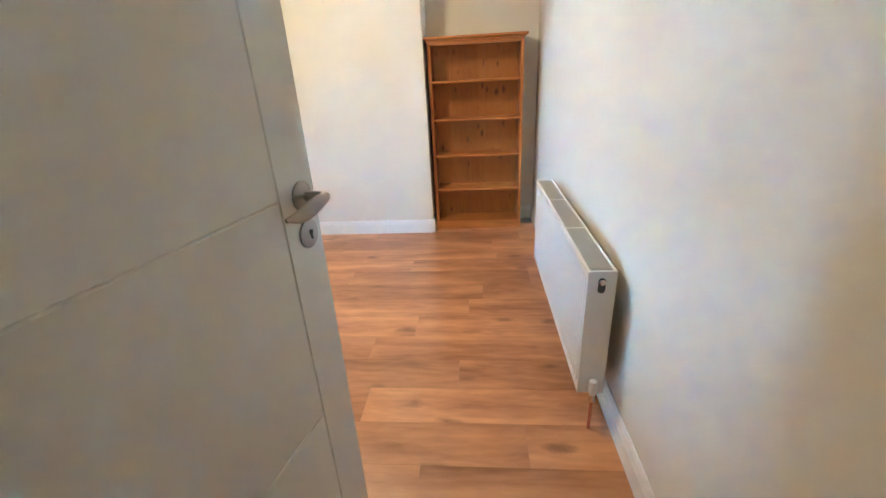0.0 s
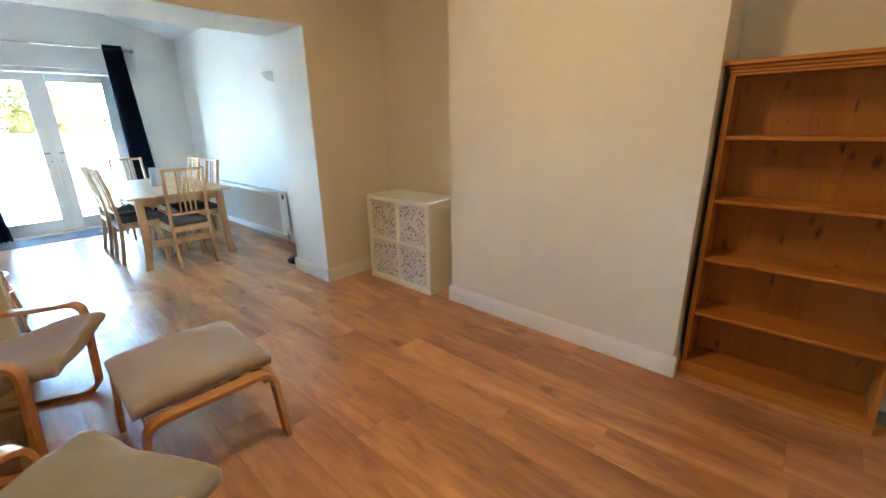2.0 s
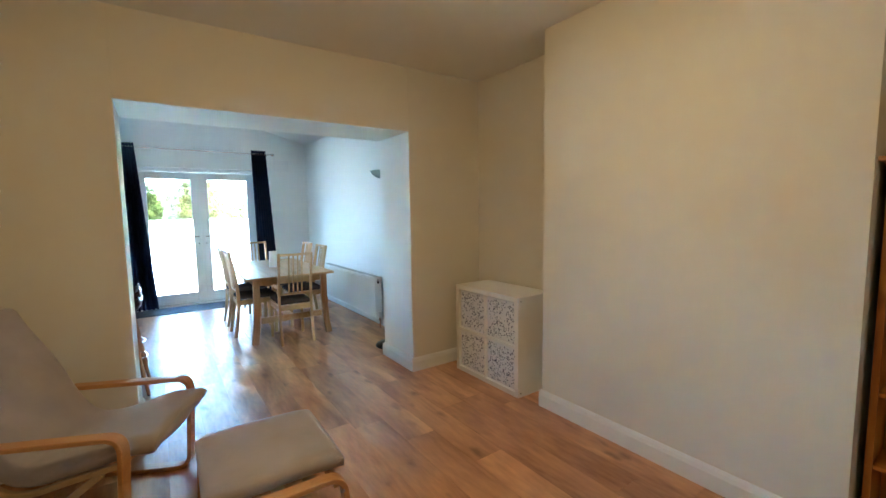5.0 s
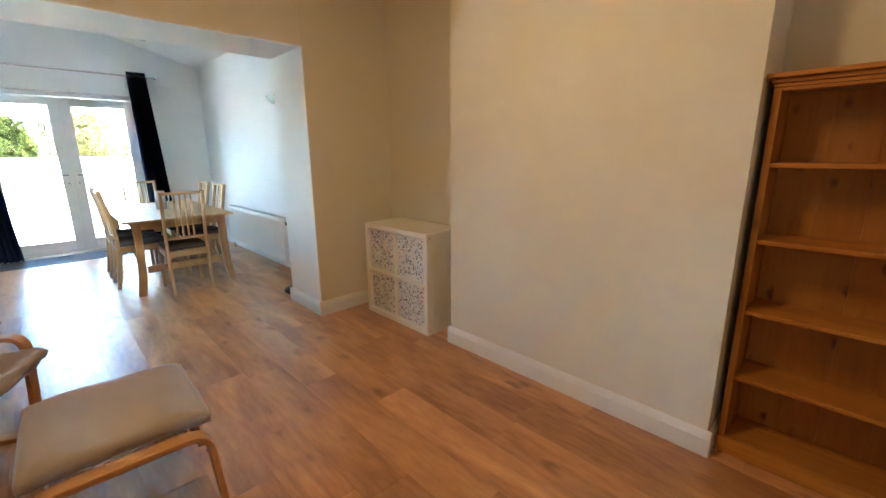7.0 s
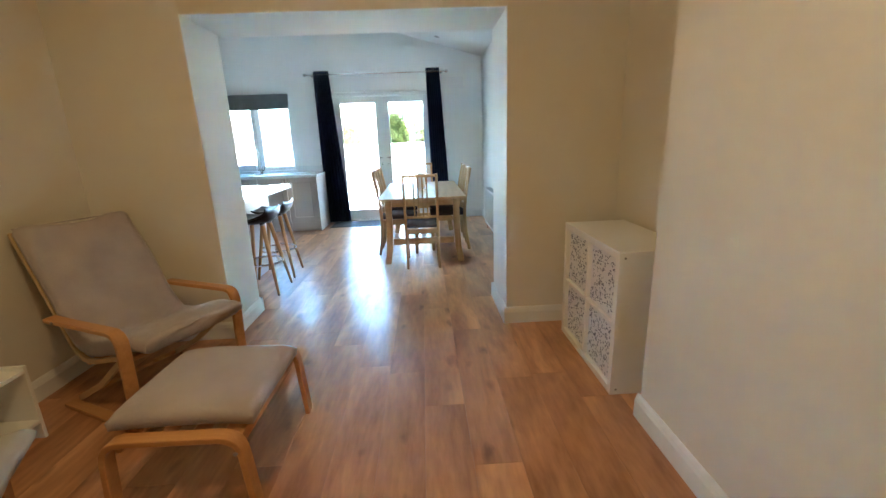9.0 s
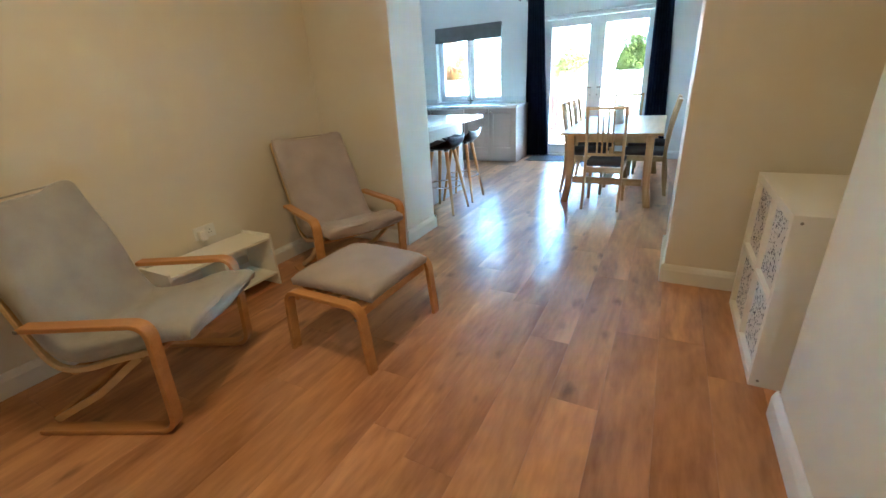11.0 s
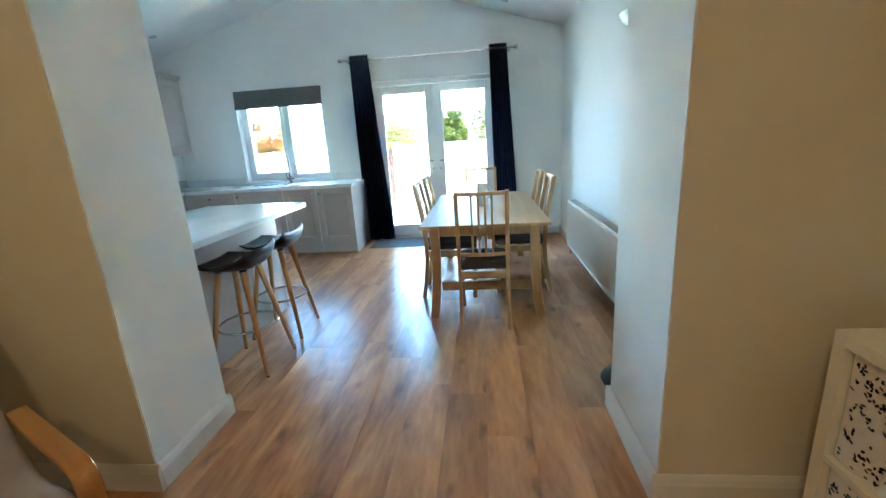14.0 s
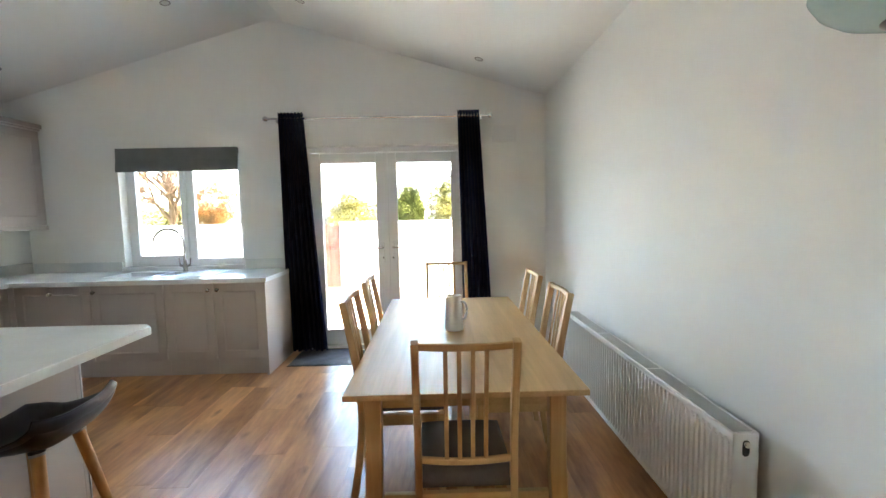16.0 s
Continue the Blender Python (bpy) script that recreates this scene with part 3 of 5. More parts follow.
# ---- lounge: bookcase ----
def bookcase():
    x0, x1, y0, y1, h = -0.345, 0.425, 3.555, 3.822, 1.615
    b = thing("bookcase", "open orange-stained knotty pine bookcase, empty, with five shelves", "bookcase", m=pose((x0 + x1) / 2, y0, 0))
    w = (x1 - x0) / 2
    d = y1 - y0 - 0.022
    for s in (-1, 1):
        bm = box(B(), s * w, s * (w - 0.020), 0.012, d, 0.0, h - 0.05, 0.002)
        part("side_panel", bm, PINE, b)
        bm = box(B(), s * w, s * (w - 0.024), 0.0, 0.0115, 0.0, h - 0.05, 0.002)
        part("face_stile", bm, PINE, b)
    for z in (0.075, 0.375, 0.680, 0.985, 1.290):
        bm = box(B(), -w + 0.021, w - 0.021, 0.014, d - 0.012, z - 0.018, z, 0.003)
        part("shelf", bm, PINEX, b)
    bm = B()
    box(bm, -w - 0.002, w + 0.002, -0.006, 0.010, 0.0, 0.020, 0.002)
    pts = [(-w - 0.002 + (2 * w + 0.004) * k / 32) for k in range(33)]
    lo, hi = [], []
    for k, x in enumerate(pts):
        a = abs(x) / w
        zlow = 0.020
        lo.append((x, zlow))
        hi.append((x, 0.075))
    v = [[bm.verts.new((x, y, z)) for x, z in line] for y in (-0.006, 0.010) for line in (lo, hi)]
    for k in range(32):
        bm.faces.new((v[0][k], v[0][k + 1], v[1][k + 1], v[1][k]))
        bm.faces.new((v[2][k], v[3][k], v[3][k + 1], v[2][k + 1]))
        bm.faces.new((v[1][k], v[1][k + 1], v[3][k + 1], v[3][k]))
    part("plinth", bm, PINEX, b)
    bm = box(B(), -w + 0.025, w - 0.025, 0.0, 0.012, h - 0.062, h - 0.05, 0.002)
    part("top_rail", bm, PINEX, b)
    bm = B()
    box(bm, -w - 0.003, w + 0.003, -0.004, d, h - 0.049, h - 0.036, 0.003)
    box(bm, -w - 0.010, w + 0.010, -0.013, d, h - 0.035, h - 0.018, 0.006)
    box(bm, -w - 0.030, w + 0.030, -0.032, d, h - 0.0175, h, 0.004)
    part("cornice", bm, PINEX, b, "moulded pine cornice")
    n = 5
    bw = (2 * w - 0.044) / n
    for k in range(n):
        x = -w + 0.022 + k * bw
        bm = box(B(), x + 0.0002, x + bw - 0.0002, d - 0.010, d - 0.002, 0.02, h - 0.052, 0.0007)
        part("back_board", bm, PINEB, b)


bookcase()


# ---- lounge: cube unit with four patterned boxes ----
def cube_unit():
    x0, y0, w, d, t = -2.948, 3.415, 0.775, 0.39, 0.038
    u = thing("cube_shelving_unit", "white two-by-two cube shelving unit filled with patterned boxes", "shelving unit", m=pose(x0, y0, 0))
    part("side_panel", box(B(), 0, t, 0, d, 0, w, 0.001), LAM, u)
    part("side_panel", box(B(), w - t, w, 0, d, 0, w, 0.001), LAM, u)
    part("top_panel", box(B(), t + 0.0005, w - t - 0.0005, 0, d, w - t, w, 0.001), LAM, u)
    part("bottom_panel", box(B(), t + 0.0005, w - t - 0.0005, 0, d, 0, t, 0.001), LAM, u)
    part("shelf", box(B(), t + 0.001, w - t - 0.001, 0.001, d, w / 2 - 0.008, w / 2 + 0.008), LAM, u)
    for z0, z1 in ((t, w / 2 - 0.0085), (w / 2 + 0.0085, w - t)):
        part("divider", box(B(), w / 2 - 0.008, w / 2 + 0.008, 0.001, d, z0 + 0.0005, z1 - 0.0005), LAM, u)
    for x in (0.03, w - 0.03):
        for z in (0.03, w - 0.03):
            bm = lathe(B(), [(0.006, 0), (0.006, 0.001)], 10, (w, x if x < 0.1 else d - 0.03, z), "x")
            part("screw_cap", bm, NICKEL, u)
    cell = w / 2 - 0.008 - t
    rng = random.Random(3)
    for i in range(2):
        for j in range(2):
            cx = (t + cell / 2) if i == 0 else (w - t - cell / 2)
            z0 = (t + 0.001) if j == 0 else (w / 2 + 0.009)
            hw, hh = cell / 2 - 0.006, cell - 0.010
            b = thing("storage_box", "white fabric storage box printed with blue and grey sprigs", "storage box", "boxes in the cube unit", m=pose(x0 + cx, y0 + 0.022, z0))
            bm = box(B(), -hw, hw, 0, 0.34, 0, hh, 0.006)
            part("body", bm, BOXCLOTH, b)
            # printed sprigs: small leaves in two greys on the front, laid proud of the cloth by a hair
            for mat_, count in ((SPRIG, 130), (SPRIG2, 90)):
                bm = B()
                for _ in range(count):
                    x, z, a = rng.uniform(-hw + 0.012, hw - 0.012), rng.uniform(0.012, hh - 0.012), rng.uniform(0, math.pi)
                    l, s = rng.uniform(0.0045, 0.0095), rng.uniform(0.0028, 0.0048)
                    ring = []
                    for k in range(7):
                        q = 2 * math.pi * k / 7
                        px, pz = l * math.cos(q), s * math.sin(q)
                        ring.append(bm.verts.new((x + px * math.cos(a) - pz * math.sin(a), -0.0008 - (0.0002 if mat_ is SPRIG else 0), z + px * math.sin(a) + pz * math.cos(a))))
                    bm.faces.new(ring)
                bmesh.ops.solidify(bm, geom=bm.faces[:], thickness=0.0004)
                part("cloth_print", bm, mat_, b, "blue-grey printed sprigs", kind="stuff")


for cloth_ in (FABRIC, FABRIC2):
    cloth_.node_tree.nodes["Principled BSDF"].inputs["Sheen Weight"].default_value = 0.55
    cloth_.node_tree.nodes["Principled BSDF"].inputs["Sheen Roughness"].default_value = 0.35
BOXCLOTH = mat("white_box_cloth", (0.82, 0.82, 0.83), 0.8, vary=0.04, scale=12, bump=0.3, bump_scale=600)
SPRIG = mat("blue_grey_print", (0.075, 0.085, 0.14), 0.8)
SPRIG2 = mat("grey_print", (0.20, 0.21, 0.26), 0.8)
cube_unit()


# ---- lounge: armchairs and footstool ----
def armchair(m, cloth, label, upright=0.0):
    """Front feet at y=0, facing +y; bentwood side frames, a bent seat frame and one long cushion."""
    c = thing("armchair", label, "armchair", "bentwood armchairs", m)
    W = 0.34

    def back(p):
        """Brings the upper part of the back forward in a chair that stands more upright."""
        return (p[0], p[1] + upright * max(0.0, p[2] - 0.33) / 0.62, p[2])
    for s in (-1, 1):
        x = s * (W - 0.03)
        line = rounded([(x, -0.56 + 0.6 * upright, 0.515), (x, -0.40 + 0.6 * upright, 0.516), (x, 0.03, 0.524), (x, 0.0, 0.012), (x, -0.60, 0.012)], 0.075, 8)
        sweep(bm := B(), line, rect(0.058, 0.022, 0.003), side=(1, 0, 0))
        part("side_frame", bm, BENT, c, "bent laminated birch side frame", smooth=True, angle=35)
        xi = s * (W - 0.072)
        seat = smooth_line([back(p) for p in ((xi, -0.02, 0.375), (xi, -0.18, 0.335), (xi, -0.36, 0.290), (xi, -0.47, 0.315), (xi, -0.555, 0.45), (xi, -0.675, 0.69), (xi, -0.815, 0.940))], 5)
        sweep(bm := B(), seat, rect(0.024, 0.024, 0.003), side=(1, 0, 0))
        part("seat_frame", bm, BIRCH_PALE, c, "pale bent seat frame", smooth=True, angle=35)
        brace = rounded([(xi, -0.09, 0.345), (xi, -0.33, 0.16), (xi, -0.58, 0.024)], 0.02, 4)
        sweep(bm := B(), brace, rect(0.020, 0.030, 0.002), side=(1, 0, 0))
        part("rear_brace", bm, BIRCH_PALE, c, smooth=True, angle=35)
    for y, z in ((-0.03, 0.36), (-0.40, 0.275), (-0.575, 0.036), (-0.805, 0.930)):
        part("crossbar", sweep(B(), [back((-W + 0.068, y, z)), back((W - 0.068, y, z))], rect(0.03, 0.022, 0.003)), BENT, c)
    for y, z in ((-0.15, 0.325), (-0.27, 0.300), (-0.530, 0.415), (-0.590, 0.53), (-0.650, 0.65)):
        part("slat", sweep(B(), [back((-W + 0.085, y, z)), back((W - 0.085, y, z))], rect(0.045, 0.006)), BIRCH_PALE, c)
    for s in (-1, 1):
        part("bolt", lathe(B(), [(0.009, 0), (0.009, s * 0.003), (0.005, s * 0.004)], 12, (s * W, -0.475, 0.515), "x"), NICKEL, c)
    path = smooth_line([back(p) for p in ((0, 0.122, 0.440), (0, 0.082, 0.446), (0, -0.02, 0.437), (0, -0.18, 0.392), (0, -0.32, 0.355), (0, -0.43, 0.375), (0, -0.515, 0.49), (0, -0.625, 0.69), (0, -0.755, 0.91), (0, -0.785, 0.952))], 5)

    def cushion(u, v):
        k = u * (len(path) - 1)
        i = min(int(k), len(path) - 2)
        p = path[i].lerp(path[i + 1], k - i)
        w = 0.270 + 0.012 * math.sin(math.pi * u)
        sag = 0.014 * (1 - (2 * v - 1) ** 2)
        wave = 0.004 * math.sin(u * 31 + 2 * v) * math.sin(7 * v + 5 * u) + 0.003 * math.sin(u * 17 - 6 * v)
        return (w * (2 * v - 1), p.y - sag * 0.4 + wave, p.z - sag * 0.6 + wave)

    slab(bm := B(), cushion, 60, 26, 0.085, flip=True)
    part("cushion", bm, cloth, c, "soft woven cushion", smooth=True, angle=60)
    line = [Vector(back((-0.268 + 0.0268 * 2 * k, -0.800, 0.962))) for k in range(11)]
    part("cushion_piping", tube(B(), line, 0.004, 8), cloth, c)
    return c


BIRCH_PALE = wood("pale_birch_frame", (0.52, 0.36, 0.17), (0.66, 0.48, 0.26), 1, 0.4, 0.05, 16, 1.2)
armchair(pose(-2.400, 1.180, 0.0, 0, 0, -26), FABRIC, "bentwood armchair with grey-brown cushion, in the corner by the opening")
armchair(pose(-1.222, 1.165, 0.0, 0, 0, 25), FABRIC2, "bentwood armchair with paler grey cushion, nearer the doorway", 0.14)


def footstool(m):
    f = thing("footstool", "low bentwood footstool with a grey-brown cushion before the armchair", "footstool", m=m)
    for s in (-1, 1):
        x = s * 0.31
        line = rounded([(x, -0.262, 0.0), (x, -0.235, 0.355), (x, 0.235, 0.355), (x, 0.262, 0.0)], 0.075, 8)
        sweep(bm := B(), line, rect(0.055, 0.024, 0.003), side=(1, 0, 0))
        part("side_frame", bm, BENT, f, "bent laminated birch leg frame", smooth=True, angle=35)
    for y in (-0.215, 0.215):
        part("rail", sweep(B(), [(-0.285, y, 0.31), (0.285, y, 0.31)], rect(0.022, 0.045, 0.003)), BENT, f)
    for y in (-0.12, 0, 0.12):
        part("slat", sweep(B(), [(-0.285, y, 0.325), (0.285, y, 0.325)], rect(0.05, 0.008)), BIRCH_PALE, f)
    for s in (-1, 1):
        part("bolt", lathe(B(), [(0.008, 0), (0.008, s * 0.003)], 12, (s * 0.3375, 0.225, 0.30), "x"), NICKEL, f)

    def pad(u, v):
        return ((2 * u - 1) * 0.256, (2 * v - 1) * 0.262, 0.386 - 0.014 * (2 * v - 1) ** 2 + 0.008 * math.sin(math.pi * u) + 0.003 * math.sin(9 * u + 4 * v) * math.sin(6 * v))

    slab(bm := B(), pad, 30, 30, 0.080)
    part("cushion", bm, FABRIC, f, "soft woven cushion", smooth=True, angle=60)


footstool(pose(-1.893, 1.577, 0, 0, 0, -1))


# ---- lounge: low white side table, socket ----
def side_table():
    s = thing("side_table", "low white laminate open shelf table against the wall", "side table", m=pose(-2.130, YL + 0.022, 0))
    L, D, h, t = 0.72, 0.295, 0.385, 0.016
    part("side_panel", box(B(), 0, t, 0, D, 0, h, 0.001), LAM, s)
    part("side_panel", box(B(), L - t, L, 0, D, 0, h, 0.001), LAM, s)
    part("top_panel", box(B(), t + 0.0005, L - t - 0.0005, 0.01, D, h - 0.034, h - 0.018, 0.001), LAM, s)
    part("shelf", box(B(), t + 0.0005, L - t - 0.0005, 0.01, D, 0.085, 0.101, 0.001), LAM, s)
    part("back_rail", box(B(), t + 0.0005, L - t - 0.0005, 0.0, 0.009, 0.20, 0.30, 0.001), LAM, s)
    part("divider", box(B(), L * 0.5, L * 0.5 + t, 0.01, D - 0.01, 0.1015, h - 0.0345, 0.001), LAM, s)


side_table()


def socket(name, m, label):
    s = thing(name, label, "socket", m=m)
    part("plate", box(B(), -0.073, 0.073, 0, 0.010, -0.043, 0.043, 0.002), PLASTIC, s)
    for x in (-0.035, 0.035):
        part("rocker", box(B(), x * 0.45 - 0.005, x * 0.45 + 0.005, 0.010, 0.014, 0.016, 0.036, 0.001), PLASTIC, s)
        bm = B()
        box(bm, x - 0.002, x + 0.002, 0.0095, 0.0106, 0.004, 0.012)
        box(bm, x - 0.013, x - 0.007, 0.0095, 0.0106, -0.014, -0.010)
        box(bm, x + 0.007, x + 0.013, 0.0095, 0.0106, -0.014, -0.010)
        part("pin_holes", bm, BLACKP, s, "dark pin slots")


socket("wall_socket", pose(-1.865, YL, 0.455), "white double wall socket above the side table")
ad = thing("plug_adapter", "small white plug-in adapter in the wall socket above the side table", "plug adapter", m=pose(-1.830, YL + 0.0145, 0.448))
part("body", box(B(), -0.024, 0.024, 0.0, 0.036, -0.036, 0.030, 0.005), PLASTIC, ad)
socket("wall_socket", pose(-4.275, KR, 0.465, 0, 0, 180), "white double wall socket near the radiator")

# ---- kitchen: garden doors and window ----
def frame_bars(bm, x0, x1, y0, y1, z0, z1, w, bevel=0.004):
    box(bm, x0, x1, y0, y0 + w, z0, z1, bevel)
    box(bm, x0, x1, y1 - w, y1, z0, z1, bevel)
    box(bm, x0, x1, y0 + w, y1 - w, z0, z0 + w, bevel)
    box(bm, x0, x1, y0 + w, y1 - w, z1 - w, z1, bevel)


def garden_doors():
    xf = XB - 0.085
    d = tagged(new("door_1"), "closed pair of white glazed garden doors", kind="structure")
    d.location = (xf, 0, 0)
    bm = B()
    frame_bars(bm, -0.07, 0.0, DY0 + 0.002, DY1 - 0.002, 0.0, DZ - 0.002, 0.055)
    part("door_frame", bm, UPVC, d)
    mid = (DY0 + DY1) / 2
    for k, (a, b) in enumerate(((DY0 + 0.058, mid - 0.003), (mid + 0.003, DY1 - 0.058))):
        bm = B()
        w = 0.105
        z0, z1 = 0.058, DZ - 0.062
        x0, x1 = -0.055, 0.018
        box(bm, x0, x1, a, a + w, z0, z1, 0.006)
        box(bm, x0, x1, b - w, b, z0, z1, 0.006)
        box(bm, x0, x1, a + w, b - w, z0, z0 + 0.13, 0.006)
        box(bm, x0, x1, a + w, b - w, z1 - w, z1, 0.006)
        leaf = part("door_leaf", bm, UPVC, d)
        bm = B()
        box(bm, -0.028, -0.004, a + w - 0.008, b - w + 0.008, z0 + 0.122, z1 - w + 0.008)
        pane = part("pane", bm, GLASS, leaf, "double glazing with a grey tint added to dim the view outside")
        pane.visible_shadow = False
        bm = B()
        frame_bars(bm, 0.002, 0.012, a + w - 0.003, b - w + 0.003, z0 + 0.127, z1 - w + 0.003, 0.010, 0)
        part("bead", bm, UPVC, leaf)
        s = -1 if k == 0 else 1
        hy = (b - 0.05) if k == 0 else (a + 0.05)
        bm = B()
        box(bm, 0.018, 0.028, hy - 0.014, hy + 0.014, 0.92, 1.14, 0.004)
        part("handle_plate", bm, UPVC, leaf, "white handle plate")
        bm = B()
        sweep(bm, rounded([(0.026, hy, 1.085), (0.068, hy, 1.085), (0.070, hy + s * 0.125, 1.088)], 0.015), circle(0.0095, 10))
        part("handle", bm, NICKEL, leaf, "satin lever handle", smooth=True)
        bm = lathe(B(), [(0.008, 0), (0.008, 0.006), (0.004, 0.007)], 12, (0.028, hy, 0.975), "x")
        part("lock", bm, BLACKP, leaf, "dark keyhole")
    part("cover_strip", box(B(), 0.0185, 0.026, mid - 0.016, mid + 0.016, 0.060, DZ - 0.064, 0.002), UPVC, d)
    part("threshold", box(B(), -0.07, 0.075, DY0 + 0.002, DY1 - 0.002, 0.0005, 0.030, 0.004), UPVC, d)


garden_doors()


def kitchen_window():
    xf = XB - 0.10
    w = tagged(new("window_1"), "white two-pane casement window over the sink", kind="structure")
    w.location = (xf, 0, 0)
    bm = B()
    frame_bars(bm, -0.07, 0.0, WY0 + 0.002, WY1 - 0.002, WZ0 + 0.002, WZ1 - 0.002, 0.05)
    mid = (WY0 + WY1) / 2 + 0.03
    box(bm, -0.07, 0.0, mid - 0.032, mid + 0.032, WZ0 + 0.052, WZ1 - 0.052, 0.004)
    part("window_frame", bm, UPVC, w)
    for a, b, sash in ((WY0 + 0.052, mid - 0.032, True), (mid + 0.032, WY1 - 0.052, False)):
        bm = B()
        bw = 0.055 if sash else 0.018
        frame_bars(bm, -0.05, 0.016 if sash else 0.004, a + 0.001, b - 0.001, WZ0 + 0.053, WZ1 - 0.053, bw)
        s = part("sash", bm, UPVC, w)
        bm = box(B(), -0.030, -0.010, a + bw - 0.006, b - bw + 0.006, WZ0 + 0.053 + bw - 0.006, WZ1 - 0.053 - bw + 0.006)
        p = part("pane", bm, GLASS, s, "double glazing with a grey tint added to dim the view outside")
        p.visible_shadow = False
    bm = B()
    box(bm, 0.016, 0.030, mid - 0.075, mid - 0.050, 1.28, 1.40, 0.003)
    part("catch", bm, PLASTIC, w, "white window catch")
    part("window_sill", box(B(), 0.0, 0.118, WY0 - 0.02, WY1 - 0.0, WZ0 - 0.022, WZ0 + 0.001, 0.003), UPVC, w, "white window board")
    b = thing("roman_blind", "grey textured fabric blind, rolled up at the top of the window", "blind", m=pose(XB + 0.02, 0, 0))
    bm = B()
    prof = [(0.0, 2.165), (0.030, 2.165), (0.034, 2.05), (0.046, 1.985), (0.050, 1.94), (0.040, 1.925), (0.018, 1.935), (0.010, 2.0), (0.0, 2.06)]
    ends = [[bm.verts.new((x, y, z)) for x, z in prof] for y in (WY0 + 0.025, WY1 - 0.005)]
    for k in range(len(prof)):
        j = (k + 1) % len(prof)
        bm.faces.new((ends[0][k], ends[0][j], ends[1][j], ends[1][k]))
    bm.faces.new(ends[0])
    bm.faces.new(list(reversed(ends[1])))
    part("blind_cloth", bm, BLIND, b, smooth=True)
    part("head_rail", box(B(), -0.018, -0.001, WY0 + 0.025, WY1 - 0.005, 2.10, 2.165, 0.002), BLIND, b)


kitchen_window()

# ---- kitchen: curtains, rail, mat, vent ----
def curtain(y0, y1, y0b, y1b, label):
    c = thing("curtain", label, "curtain", "curtains at the garden doors", m=pose(XB + 0.11, 0, 0))
    n, rows, folds = 84, 24, 7
    bm = B()
    grid = []
    rng = random.Random(int(y0 * 100))
    ph = rng.uniform(0, 6)
    for j in range(rows + 1):
        v = j / rows
        z = 2.475 - v * (2.475 - 0.025)
        a, b = y0 + (y0b - y0) * v, y1 + (y1b - y1) * v
        line = []
        for k in range(n + 1):
            u = k / n
            amp = 0.042 - 0.010 * v
            x = amp * math.sin(u * folds * 2 * math.pi + ph + 0.5 * v * math.sin(5 * u + ph)) + 0.010 * v * math.sin(13 * u + 4 * v)
            y = a + (b - a) * u + 0.008 * math.sin(u * folds * 4 * math.pi + 1.0)
            line.append(bm.verts.new((x, y, z)))
        grid.append(line)
    for r, q in zip(grid, grid[1:]):
        for k in range(n):
            bm.faces.new((r[k], r[k + 1], q[k + 1], q[k]))
    bmesh.ops.solidify(bm, geom=bm.faces[:], thickness=0.003)
    part("cloth", bm, NAVY, c, smooth=True, angle=80)
    for k in range(folds * 2):
        u = (k + 0.5) / (folds * 2)
        y = y0 + (y1 - y0) * u
        bm = B()
        pts = [(0.024 * math.cos(2 * math.pi * i / 14), y, 2.422 + 0.024 * math.sin(2 * math.pi * i / 14)) for i in range(14)]
        tube(bm, pts, 0.004, 6, closed=True)
        part("eyelet", bm, CHROME, c, "chrome eyelet")
    return c


curtain(0.80, 1.04, 0.79, 1.19, "full-length navy eyelet curtain, bunched beside the worktop end")
curtain(2.60, 2.81, 2.63, 2.94, "full-length navy eyelet curtain, bunched on the radiator side")
rail = thing("curtain_rail", "slim chrome curtain pole with ball ends above the garden doors", "curtain rail", m=pose(XB + 0.11, 0, 2.422))
part("pole", tube(B(), [(0, 0.70, 0), (0, 2.90, 0)], 0.0115, 14), CHROME, rail, smooth=True)
for y, s in ((0.70, -1), (2.90, 1)):
    part("finial", lathe(B(), [(0.013, 0), (0.013, s * 0.01), (0.024, s * 0.022), (0.029, s * 0.037), (0.024, s * 0.052), (0.010, s * 0.062)], 20, (0, y, 0), "y"), CHROME, rail, "chrome ball finial", smooth=True)
for y in (0.755, 2.845):
    bm = B()
    tube(bm, [(-0.108, y, 0), (-0.012, y, 0)], 0.007, 10)
    lathe(bm, [(0.024, -0.109), (0.024, -0.102)], 16, (0, y, 0), "x")
    part("bracket", bm, CHROME, rail, smooth=True)
dm = thing("door_mat", "dark grey ribbed door mat at the garden doors", "door mat", m=pose(-7.33, 1.62, 0))
part("mat_top", box(B(), -0.235, 0.225, -0.70, 0.70, 0.001, 0.010, 0.003), MATC, dm)
part("border", box(B(), -0.25, 0.24, -0.72, 0.72, 0.0006, 0.006, 0.002), BLACKP, dm)

v = thing("wall_vent", "white louvred wall vent high on the gable wall", "vent", m=pose(XB, 3.095, 2.255))
bm = B()
frame_bars(bm, 0.0, 0.012, -0.125, 0.125, -0.088, 0.088, 0.020, 0.002)
part("vent_frame", bm, PLASTIC, v)
part("backing", box(B(), 0.0, 0.003, -0.105, 0.105, -0.068, 0.068), PLASTIC, v)
for k in range(12):
    y = -0.098 + k * 0.0178
    part("slat", box(B(), 0.003, 0.010, y - 0.005, y + 0.005, -0.068, 0.068), PLASTIC, v)


